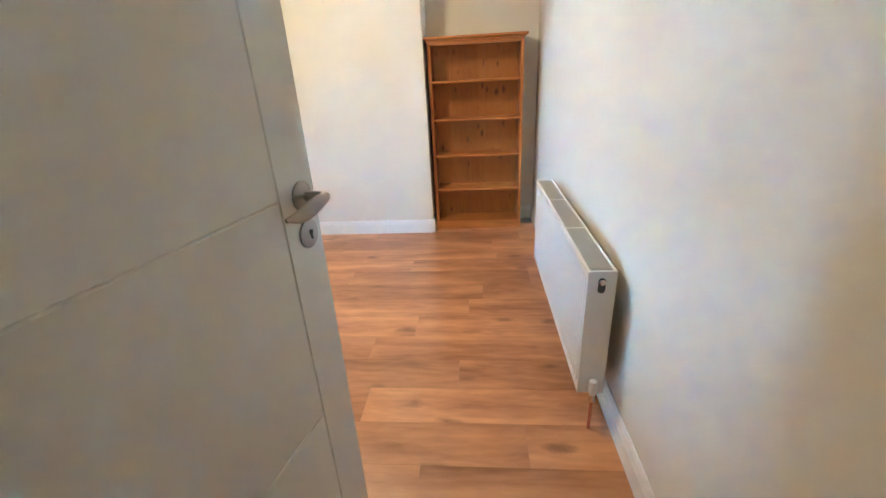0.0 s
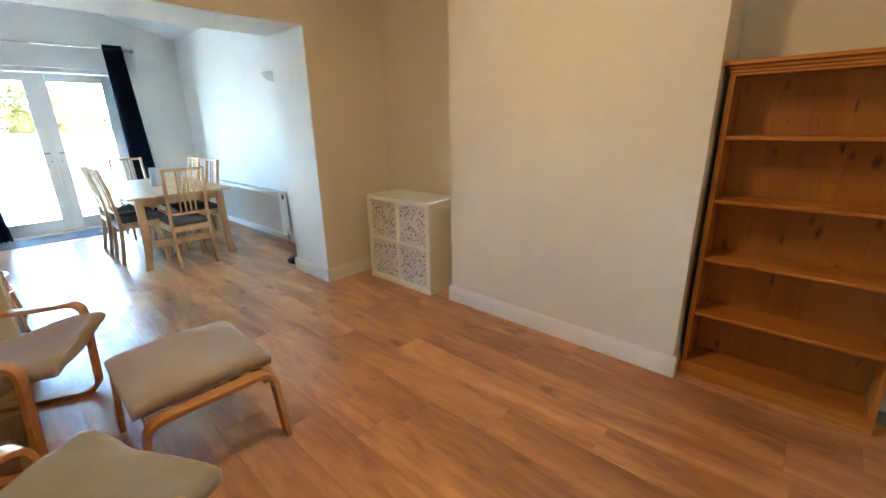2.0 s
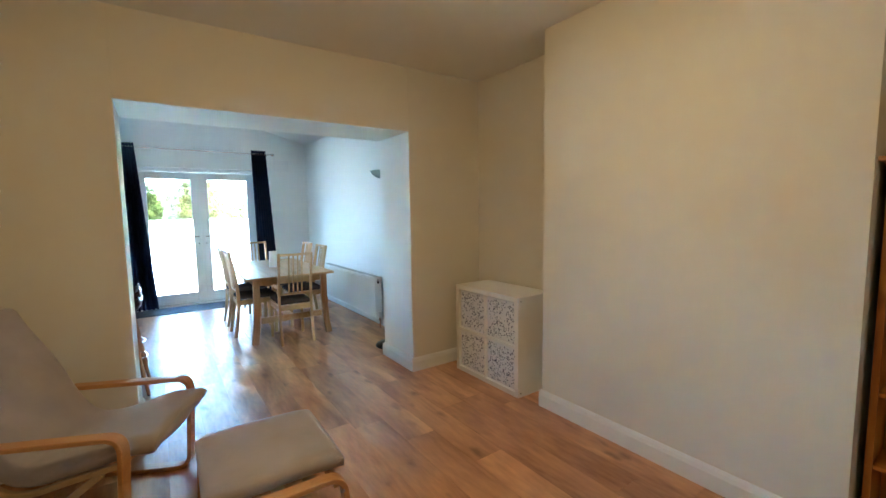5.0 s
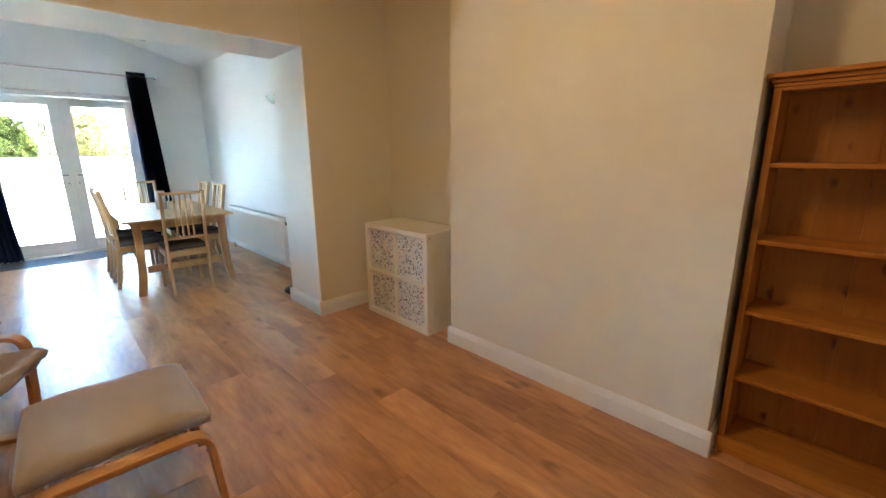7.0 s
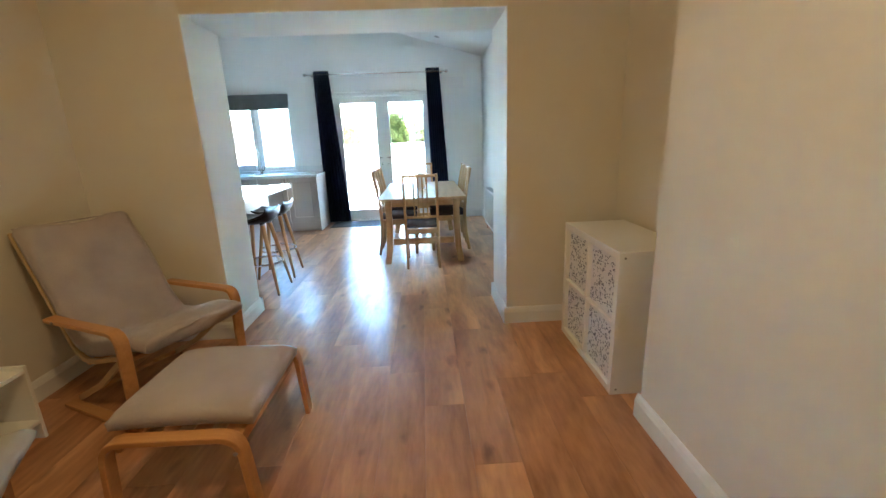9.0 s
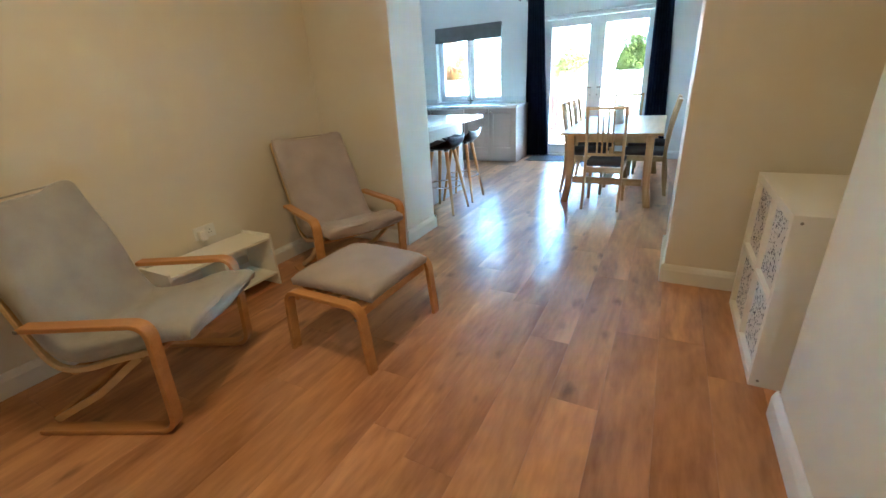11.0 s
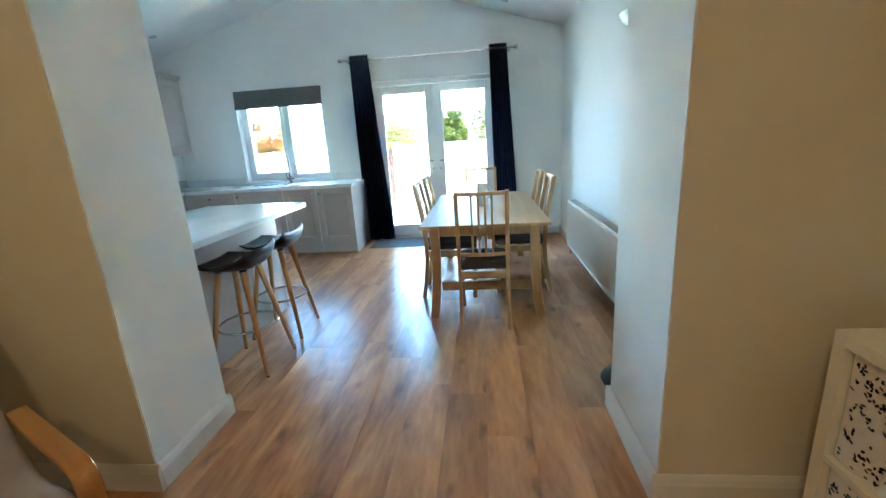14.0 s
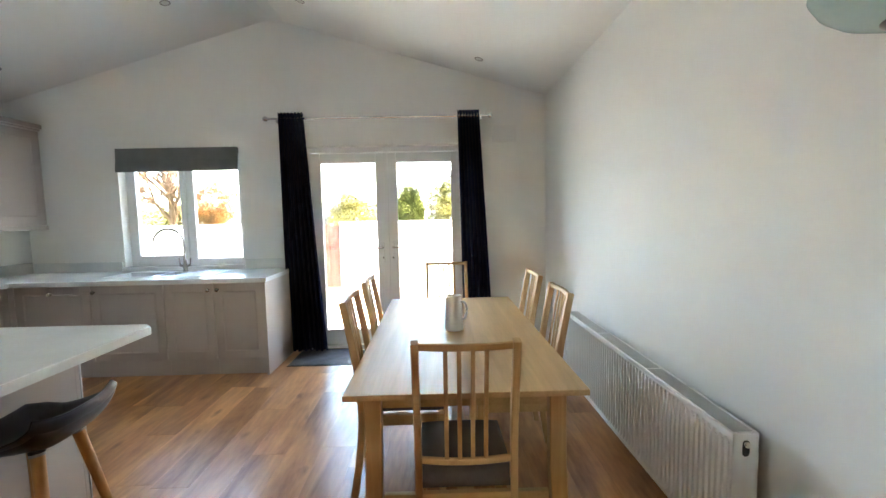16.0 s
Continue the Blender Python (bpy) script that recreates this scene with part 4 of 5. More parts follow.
# ---- kitchen: units ----
def knob(parent, x, y, z, ax=(1, 0, 0)):
    a = Vector(ax)
    bm = B()
    lathe(bm, [(0.008, 0), (0.006, 0.012), (0.014, 0.018), (0.018, 0.025), (0.015, 0.032), (0.005, 0.034)], 16)
    bmesh.ops.transform(bm, matrix=Matrix.Translation((x, y, z)) @ a.to_track_quat("Z", "Y").to_matrix().to_4x4(), verts=bm.verts)
    part("knob", bm, KNOBM, parent, "polished nickel knob", smooth=True)


def door_front(parent, w, h, m, name="door", inset=0.075, knob_at=None):
    """A cabinet front in the plane x=0, looking to +x, y from 0 to w, z from 0 to h, with a shallow recessed panel."""
    bm = B()
    t = 0.020
    i = min(inset, h * 0.3)
    outer = [(0, 0), (w, 0), (w, h), (0, h)]
    mid = [(i, i), (w - i, i), (w - i, h - i), (i, h - i)]
    j = i + 0.012
    inn = [(j, j), (w - j, j), (w - j, h - j), (j, h - j)]
    c = 0.003
    rim = [(c, c), (w - c, c), (w - c, h - c), (c, h - c)]
    def ring(q, x):
        return [bm.verts.new((x, y, z)) for y, z in q]
    rings = [ring(outer, 0), ring(outer, t - c), ring(rim, t), ring(mid, t), ring(inn, t - 0.007)]
    for a, b in zip(rings, rings[1:]):
        for k in range(4):
            bm.faces.new((a[k], a[(k + 1) % 4], b[(k + 1) % 4], b[k]))
    bm.faces.new(rings[-1])
    bm.faces.new(list(reversed(rings[0])))
    bmesh.ops.transform(bm, matrix=m, verts=bm.verts)
    d = part(name, bm, UNIT, parent)
    if knob_at:
        p = m @ Vector((t, *knob_at))
        ax = (m.to_3x3() @ Vector((1, 0, 0)))
        knob(d, p.x, p.y, p.z, ax)
    return d


def base_unit(y0, y1, fronts, label):
    """A floor unit on the garden side, front at x = -7.02."""
    u = thing("base_cabinet", label, "cabinet", "base cabinets under the window", m=pose(XB + 0.105, y0, 0))
    w = y1 - y0
    part("carcass", box(B(), 0, 0.555, 0.001, w - 0.001, 0.15, 0.855), UNIT, u)
    part("plinth", box(B(), 0.45, 0.545, 0.0, w, 0.001, 0.148), UNIT, u)
    for kind, a, b, z0, z1, kn in fronts:
        door_front(u, b - a - 0.006, z1 - z0 - 0.003, Matrix.Translation((0.556, a + 0.003, z0)), kind, 0.07, kn)


base_unit(0.340, 0.790, [("door", 0, 0.45, 0.155, 0.853, (0.04, 0.64))], "beige shaker base cabinet at the end of the run")
base_unit(-0.105, 0.338, [("door", 0, 0.443, 0.155, 0.853, (0.40, 0.64))], "beige shaker base cabinet with one door, under the sink")
base_unit(-0.760, -0.107, [("door", 0, 0.653, 0.155, 0.853, (0.04, 0.64))], "wide beige appliance door front, with a knob at its corner")
base_unit(-1.43, -0.762, [("drawer", 0, 0.668, 0.155, 0.853, (0.33, 0.63))], "wide beige base cabinet in the corner")
cf = thing("corner_filler", "beige filler post where the base cabinets meet", "cabinet", m=pose(-6.92, -1.60, 0))
part("post", box(B(), 0.002, 0.102, 0, 0.122, 0.001, 0.855, 0.001), UNIT, cf)
part("return", box(B(), -0.15, 0.0015, 0, 0.168, 0.001, 0.855, 0.001), UNIT, cf)
ep = thing("end_panel", "beige end panel closing the base cabinets", "panel", m=pose(XB + 0.005, 0.792, 0))
part("panel", box(B(), 0, 0.70, 0, 0.022, 0.001, 0.857, 0.001), UNIT, ep)


def side_unit(x0, x1, drawers, label):
    """A floor unit on the long wall, front looking to +y at y = -1.47."""
    u = thing("base_cabinet", label, "cabinet", "base cabinets on the long wall", m=pose(x1, KL + 0.005, 0))
    w = x1 - x0
    part("carcass", box(B(), -w + 0.001, -0.001, 0, 0.555, 0.15, 0.855), UNIT, u)
    part("plinth", box(B(), -w, 0, 0.45, 0.515, 0.001, 0.148), UNIT, u)
    z = 0.853
    for h in drawers:
        m = Matrix.Translation((0, 0.556, z - h)) @ pose(0, 0, 0, 0, 0, 90)
        door_front(u, w - 0.004, h - 0.004, m @ Matrix.Translation((0, 0.002, 0)), "drawer" if h < 0.4 else "door", 0.05, ((w / 2, h / 2) if h < 0.4 else (0.06, h - 0.06)))
        z -= h


for x0, x1, dr in ((-6.895, -6.50, (0.14, 0.28, 0.277)), (-6.498, -5.90, (0.14, 0.557)), (-5.898, -5.30, (0.14, 0.28, 0.277)), (-5.298, -4.70, (0.698,))):
    side_unit(x0, x1, dr, "beige shaker base cabinet with drawers on the long wall" if len(dr) > 1 else "beige shaker base cabinet with a door on the long wall")

wt = thing("worktop", "pale marbled L-shaped laminate worktop", "worktop", m=pose(0, 0, 0.858))
SX0, SX1, SY0, SY1 = -7.50, -7.10, -0.77, 0.21
bm = B()
for a, b, c, d in ((XB + 0.001, SX0, KL + 0.001, 0.830), (SX1, -6.885, KL + 0.62, 0.830), (SX0, SX1, KL + 0.62, SY0), (SX0, SX1, SY1, 0.830)):
    box(bm, a, b, c, d, 0, 0.040)
box(bm, SX0, -6.885, KL + 0.001, KL + 0.62, 0, 0.040)
box(bm, -6.885, -4.70, KL + 0.001, KL + 0.62, 0, 0.040)
part("slab", bm, TOP, wt)
part("upstand", box(B(), XB + 0.001, XB + 0.014, KL + 0.18, WY0 - 0.025, 0.0405, 0.14, 0.001), TOP, wt)
part("upstand", box(B(), XB + 0.001, XB + 0.014, WY1 + 0.006, 0.830, 0.0405, 0.14, 0.001), TOP, wt)
part("upstand", box(B(), XB + 0.001, XB + 0.014, WY0 - 0.023, WY1 + 0.004, 0.0405, 0.058, 0.001), TOP, wt)
sp = thing("splashback", "grey marbled splashback panel behind the hob", "splashback", m=pose(0, KL, 0.90))
part("panel", box(B(), -7.070, -5.0, 0.0005, 0.012, 0.0, 0.47), SPLASH, sp)
part("panel", box(B(), XB + 0.015, -7.0705, 0.0005, 0.172, 0.0, 0.110), SPLASH, sp)

sink = thing("sink", "stainless steel sink with a bowl, half bowl and ribbed drainer", "sink", m=pose(0, 0, 0.898))
bm = B()
box(bm, SX0 - 0.012, SX1 + 0.012, SY0 - 0.012, SY0 + 0.012, 0.0005, 0.004, 0.001)
box(bm, SX0 - 0.012, SX1 + 0.012, SY1 - 0.012, SY1 + 0.012, 0.0005, 0.004, 0.001)
box(bm, SX0 - 0.012, SX0 + 0.065, SY0 + 0.012, SY1 - 0.012, 0.0005, 0.004, 0.001)
box(bm, SX1 - 0.02, SX1 + 0.012, SY0 + 0.012, SY1 - 0.012, 0.0005, 0.004, 0.001)
box(bm, SX0 + 0.065, SX1 - 0.02, -0.345, -0.320, 0.0005, 0.003, 0.001)
box(bm, SX0 + 0.065, SX1 - 0.02, -0.160, SY1 - 0.012, -0.006, 0.0, 0.001)
part("rim", bm, STEEL, sink)
for a, b, dep in ((SY0 + 0.012, -0.345, 0.16), (-0.320, -0.160, 0.10)):
    bm = B()
    x0, x1 = SX0 + 0.065, SX1 - 0.02
    box(bm, x0, x0 + 0.002, a, b, -dep, 0.001)
    box(bm, x1 - 0.002, x1, a, b, -dep, 0.001)
    box(bm, x0, x1, a, a + 0.002, -dep, 0.001)
    box(bm, x0, x1, b - 0.002, b, -dep, 0.001)
    box(bm, x0, x1, a, b, -dep - 0.002, -dep)
    bowl = part("bowl", bm, STEEL, sink)
    part("waste", lathe(B(), [(0.04, -dep + 0.0005), (0.04, -dep + 0.003), (0.02, -dep + 0.001)], 20, ((x0 + x1) / 2, (a + b) / 2, 0)), CHROME, bowl)
bm = B()
for k in range(9):
    y = -0.125 + k * 0.034
    box(bm, SX0 + 0.085, SX1 - 0.045, y, y + 0.012, 0.0001, 0.0035, 0.001)
part("drainer_ribs", bm, STEEL, sink)
tap = thing("kitchen_tap", "chrome swan-neck mixer tap with two levers", "tap", m=pose(-7.45, -0.215, 0.902))
part("base", lathe(B(), [(0.026, 0), (0.026, 0.006), (0.020, 0.012), (0.019, 0.10), (0.016, 0.118), (0.012, 0.125)], 20), TAPM, tap, smooth=True)
pts = [(0, 0, 0.115), (0, 0, 0.300)] + [(0.0, -0.135 + 0.135 * math.cos(a), 0.300 + 0.135 * math.sin(a)) for a in [math.pi * k / 14 for k in range(1, 16)]]
pts = [Vector((-p[1] * 0.25, p[1] * 0.97, p[2])) for p in map(Vector, pts)]
part("spout", tube(B(), pts, 0.0120, 12), TAPM, tap, smooth=True)
for s in (-1, 1):
    bm = B()
    tube(bm, [(0, s * 0.015, 0.055), (0, s * 0.052, 0.062)], 0.011, 12)
    tube(bm, [(0, s * 0.050, 0.060), (0, s * 0.058, 0.135)], 0.0065, 10)
    part("lever", bm, TAPM, tap, "chrome tap lever", smooth=True)
hob = thing("hob", "black glass hob set in the worktop", "hob", m=pose(-5.97, KL + 0.225, 0.8985))
part("glass_plate", box(B(), -0.29, 0.29, -0.20, 0.245, 0, 0.006, 0.002), BLACKM, hob)


# wall units: a diagonal corner unit and one beside it
def wall_unit(xa, xb, depth, z0, z1, knob_u, label):
    c = thing("wall_cabinet", label, "cabinet", "wall cabinets", m=pose(xa, KL + 0.003, 0))
    w = xb - xa
    part("carcass", box(B(), 0, w, 0, depth - 0.021, z0 + 0.045, z1 - 0.065), UNIT, c)
    part("cornice", box(B(), 0, w + 0.035, 0, depth + 0.040, z1 - 0.045, z1, 0.005), UNIT, c)
    part("cornice_step", box(B(), 0, w + 0.015, 0, depth + 0.018, z1 - 0.0645, z1 - 0.0455, 0.003), UNIT, c)
    part("pelmet", box(B(), 0, w + 0.010, 0, depth + 0.012, z0, z0 + 0.0445, 0.003), UNIT, c)
    m = Matrix.Translation((w - 0.001, depth - 0.020, z0 + 0.050)) @ pose(0, 0, 0, 0, 0, 90)
    door_front(c, w - 0.003, z1 - z0 - 0.118, m, "door", 0.085, (knob_u, 0.085))


wall_unit(XB + 0.004, -6.865, 0.350, 1.355, 2.425, 0.045, "tall beige wall cabinet with a cornice, beside the gable wall")
wall_unit(-6.852, -6.300, 0.300, 1.395, 2.205, 0.505, "lower beige shaker wall cabinet with a moulded cornice")

hood = thing("extractor_hood", "slim steel extractor hood over the hob", "extractor hood", m=pose(-5.97, KL, 0))
part("canopy", box(B(), -0.27, 0.27, 0.013, 0.50, 1.600, 1.640, 0.003), STEEL, hood, "slim steel canopy")
part("filter", box(B(), -0.24, 0.24, 0.04, 0.46, 1.594, 1.599), GRILLE, hood, "grey grease filter")
part("chimney", box(B(), -0.14, 0.14, 0.013, 0.25, 1.641, 2.139, 0.002), STEEL, hood, "steel chimney")
br = thing("bridge_cornice", "beige cornice board running on above the extractor hood", "cornice", m=pose(-6.262, KL + 0.003, 0))
part("cornice", box(B(), 0, 0.60, 0, 0.330, 2.160, 2.205, 0.005), UNIT, br)
part("fascia", box(B(), 0, 0.60, 0.275, 0.300, 2.1405, 2.1595), UNIT, br)
structure("wall_boxing", box(B(), XB + 0.003, -7.075, KL, KL + 0.16, 1.012, 1.354), WALLK, "pale boxed-in corner under the tall wall cabinet")
socket("wall_socket", pose(-6.615, KL + 0.0125, 1.184), "white double wall socket on the splashback")
socket("wall_socket", pose(-6.900, KL + 0.0125, 1.178), "white double wall socket on the splashback, beside the boxing")

# ---- kitchen: island and stools ----
isl = thing("breakfast_bar", "beige peninsula unit with a pale marbled top and a clipped corner", "breakfast bar", m=pose(0, 0, 0))
part("back_panel", box(B(), -5.055, XKL - 0.006, 0.690, 0.712, 0.002, 0.857), UNIT, isl)
part("end_panel", box(B(), -5.075, -5.056, 0.06, 0.712, 0.002, 0.857), UNIT, isl)
part("carcass", box(B(), -5.05, XKL - 0.006, 0.085, 0.688, 0.12, 0.857), UNIT, isl)
part("plinth", box(B(), -5.05, XKL - 0.006, 0.14, 0.688, 0.002, 0.118), UNIT, isl)
bm = B()
c = 0.055
outline = [(XKL - 0.006, -0.035), (-5.315, -0.035), (-5.315, 0.925 - c), (-5.315 + c, 0.925), (XKL - 0.006, 0.925)]
a = [bm.verts.new((x, y, 0.859)) for x, y in outline]
b = [bm.verts.new((x, y, 0.899)) for x, y in outline]
for k in range(5):
    bm.faces.new((a[k], a[(k + 1) % 5], b[(k + 1) % 5], b[k]))
bm.faces.new(a)
bm.faces.new(b)
bmesh.ops.bevel(bm, geom=[e for e in bm.edges if abs(e.verts[0].co.z - e.verts[1].co.z) < 0.001], offset=0.004, segments=2, affect="EDGES")
part("worktop", bm, TOP, isl, "pale marbled laminate top")
for a_, b_ in ((-4.60, -5.05), (-4.15, -4.598), (-3.69, -4.148)):
    m = Matrix.Translation((a_, 0.084, 0.125)) @ pose(0, 0, 0, 0, 0, 90) @ Matrix.Rotation(math.pi, 4, "Z") @ Matrix.Translation((0, 0, 0))
    w = abs(b_ - a_)
    door_front(isl, w - 0.004, 0.725, m, "door", 0.07, (0.04, 0.66))
part("corner_strip", box(B(), -5.083, -5.0765, 0.704, 0.716, 0.002, 0.857), STEEL, isl, "thin metal edge strip")


def stool(m, label):
    s = thing("bar_stool", label, "bar stool", "bar stools at the breakfast bar", m)

    def shell(u, v):
        x = 2 * u - 1
        back = max(0.0, (v - 0.66) / 0.34)
        w = 0.198 - 0.035 * max(0, 0.12 - v) / 0.12 - 0.030 * back ** 2
        y = -0.168 + 0.448 * v - 0.105 * back ** 1.6
        z = 0.706 - 0.018 * math.sin(math.pi * min(1, v * 1.4)) + 0.072 * back ** 1.3
        rise = 0.010 + 0.050 * max(0, min(1, (v - 0.25) / 0.5)) * (1 - 0.75 * back)
        z += rise * abs(x) ** 3
        return (x * w, y - 0.020 * back * x * x, z)

    slab(bm := B(), shell, 26, 34, 0.017)
    part("seat_shell", bm, SEATP, s, "moulded dark brown plastic bucket seat with a low back", smooth=True, angle=60)

    def belly(u, v):
        p = shell(0.03 + 0.94 * u, 0.03 + 0.85 * v)
        e = math.sin(math.pi / 2 * min(1, 2.4 * min(u, 1 - u, v, 1 - v)))
        return (p[0], p[1], p[2] - 0.002 - 0.030 * e)

    slab(bm := B(), belly, 24, 26, 0.018)
    part("seat_underside", bm, SEATP, s, smooth=True, angle=60)
    for a in (45, 135, 225, 315):
        c, d = math.cos(radians(a)), math.sin(radians(a))
        top, foot = Vector((0.112 * c, 0.112 * d, 0.672)), Vector((0.254 * c, 0.254 * d, 0.008))
        bm = B()
        line = [foot.lerp(top, k / 6) for k in range(7)]
        ring = []
        ahead = (top - foot).normalized()
        sx = ahead.cross(Vector((0, 0, 1))).normalized()
        sy = sx.cross(ahead)
        for k, p in enumerate(line):
            r = 0.0125 + 0.0080 * k / 6
            ring.append([bm.verts.new(p + sx * r * math.cos(2 * math.pi * i / 14) + sy * r * math.sin(2 * math.pi * i / 14)) for i in range(14)])
        for p, q in zip(ring, ring[1:]):
            for i in range(14):
                bm.faces.new((p[i], p[(i + 1) % 14], q[(i + 1) % 14], q[i]))
        bm.faces.new(list(reversed(ring[0])))
        bm.faces.new(ring[-1])
        leg = part("leg", bm, BEECH, s, "tapered beech leg", smooth=True)
        part("foot_pad", lathe(B(), [(0.010, 0.0), (0.011, 0.007)], 12, (foot.x, foot.y, 0)), BLACKP, leg, "black foot pad")
        part("leg_collar", tube(B(), [top + ahead * 0.010, top - ahead * 0.022], 0.0235, 14), SEATP, leg, "dark plastic collar", smooth=True)
        part("leg_ferrule", tube(B(), [top - ahead * 0.0225, top - ahead * 0.032], 0.0225, 14), NICKEL, leg, "satin metal ferrule", smooth=True)
    R = 0.180
    part("foot_ring", tube(B(), [(R * math.cos(2 * math.pi * k / 40), R * math.sin(2 * math.pi * k / 40), 0.285) for k in range(40)], 0.0075, 10, closed=True), CHROME, s, "chrome ring footrest", smooth=True)


stool(pose(-4.650, 0.908, 0, 0, 0, 2.5), "dark plastic bar stool with beech legs, near the bar's end")
stool(pose(-4.148, 0.928, 0, 0, 0, -1), "dark plastic bar stool with beech legs, nearer the wall")


# ---- dining ----
def dining_table():
    x0, x1, y0, y1, h = -6.55, -4.742, 1.985, 2.940, 0.742
    t = thing("dining_table", "pale birch veneer dining table with square legs and a low stretcher", "dining table", m=pose((x0 + x1) / 2, (y0 + y1) / 2, 0))
    L, W = (x1 - x0) / 2, (y1 - y0) / 2
    part("tabletop", box(B(), -L, L, -W, W, h - 0.024, h, 0.003), BIRCH, t, "pale birch tabletop")
    part("apron", box(B(), -L + 0.075, L - 0.075, -W + 0.10, -W + 0.122, h - 0.105, h - 0.0245), BIRCH, t)
    part("apron", box(B(), -L + 0.075, L - 0.075, W - 0.122, W - 0.10, h - 0.105, h - 0.0245), BIRCH, t)
    part("apron", box(B(), L - 0.135, L - 0.113, -W + 0.13, W - 0.13, h - 0.105, h - 0.0245), BIRCH, t)
    part("apron", box(B(), -L + 0.113, -L + 0.135, -W + 0.13, W - 0.13, h - 0.105, h - 0.0245), BIRCH, t)
    for sx in (-1, 1):
        for sy in (-1, 1):
            bm = B()
            x, y = sx * (L - 0.085), sy * (W - 0.105)
            pts = [(x, y + sy * 0.0, h - 0.0245), (x, y, 0.42), (x + sx * 0.006, y + sy * 0.012, 0.18), (x + sx * 0.012, y + sy * 0.040, 0.0)]
            sweep(bm, pts, rect(0.050, 0.068, 0.004), side=(1, 0, 0))
            part("leg", bm, BIRCHZ, t, "square birch leg, swept out at the foot")
        part("stretcher", box(B(), sx * (L - 0.073), sx * (L - 0.097), -W + 0.14, W - 0.14, 0.215, 0.285, 0.002), BIRCH, t)
    part("long_stretcher", box(B(), -L + 0.10, L - 0.10, -0.035, 0.035, 0.235, 0.258, 0.002), BIRCH, t)


dining_table()


def dining_chair(m):
    """Front at +y, feet on the floor, origin under the middle of the seat."""
    c = thing("dining_chair", "birch dining chair with slatted back and dark grey seat", "dining chair", "chairs round the dining table", m)
    W, D = 0.186, 0.20
    for s in (-1, 1):
        x = s * (W - 0.015)
        line = smooth_line([(x, -0.250, 0.0), (x, -0.215, 0.22), (x, -0.200, 0.45), (x, -0.220, 0.70), (x, -0.275, 1.005)], 5)
        sweep(bm := B(), line, rect(0.026, 0.036, 0.004), side=(1, 0, 0))
        part("back_leg", bm, BIRCHZ, c, smooth=True, angle=35)
        sweep(bm := B(), [(s * (W - 0.012), D, 0.0), (s * (W - 0.012), D, 0.432)], rect(0.030, 0.034, 0.004), side=(1, 0, 0))
        part("front_leg", bm, BIRCHZ, c)
        part("side_rail", box(B(), s * (W - 0.005), s * (W - 0.025), -0.183, D - 0.018, 0.375, 0.430, 0.002), BIRCH, c)
    part("front_rail", box(B(), -W + 0.028, W - 0.028, D - 0.010, D + 0.010, 0.375, 0.430, 0.002), BIRCH, c)
    part("back_rail", box(B(), -W + 0.028, W - 0.028, -0.212, -0.190, 0.375, 0.430, 0.002), BIRCH, c)

    def bow(k, y, z):
        return (k, y - 0.018 * (1 - (k / (W - 0.02)) ** 2), z)
    xs = [(-W + 0.027) + (2 * W - 0.054) * k / 10 for k in range(11)]
    sweep(bm := B(), [bow(x, -0.270, 0.990) for x in xs], rect(0.020, 0.026, 0.004))
    part("top_rail", bm, BIRCH, c, "curved top rail", smooth=True, angle=35)
    sweep(bm := B(), [bow(x, -0.205, 0.556) for x in xs], rect(0.018, 0.024, 0.004))
    part("lower_rail", bm, BIRCH, c, smooth=True, angle=35)
    for k in range(4):
        x = (k - 1.5) * 0.046
        sweep(bm := B(), smooth_line([bow(x, -0.206, 0.562), bow(x, -0.224, 0.72), bow(x, -0.267, 0.980)], 4), rect(0.015, 0.011, 0.002), side=(1, 0, 0))
        part("back_slat", bm, BIRCHZ, c)

    def pad(u, v):
        x, y = 2 * u - 1, 2 * v - 1
        return (x * (W - 0.012), 0.008 + y * 0.212, 0.460 + 0.014 * (1 - x * x) * (1 - y * y))
    slab(bm := B(), pad, 16, 16, 0.058)
    part("seat_pad", bm, SEATF, c, "dark grey fabric seat pad", smooth=True, angle=60)
    return c


first = dining_chair(pose(-4.825, 2.449, 0, 0, 0, 90))
for x, y, r in ((-6.585, 2.444, -90), (-5.49, 2.775, 180), (-6.11, 2.775, 180), (-5.39, 2.165, 0), (-5.99, 2.165, 0)):
    copy_thing(first, pose(x, y, 0, 0, 0, r))
jug = thing("jug", "tall plain white ceramic jug on the dining table", "jug", m=pose(-5.62, 2.455, 0.7425, 0, 0, 60))
bm = B()
lathe(bm, [(0.048, 0.0), (0.054, 0.004), (0.055, 0.012), (0.052, 0.09), (0.047, 0.185), (0.047, 0.205), (0.0435, 0.205), (0.044, 0.185), (0.048, 0.09), (0.045, 0.015)], 28)
part("body", bm, PLASTIC, jug, smooth=True)
part("handle", tube(B(), smooth_line([(0.044, 0, 0.172), (0.072, 0, 0.168), (0.084, 0, 0.125), (0.072, 0, 0.080), (0.050, 0, 0.070)], 5), 0.007, 10), PLASTIC, jug, smooth=True)

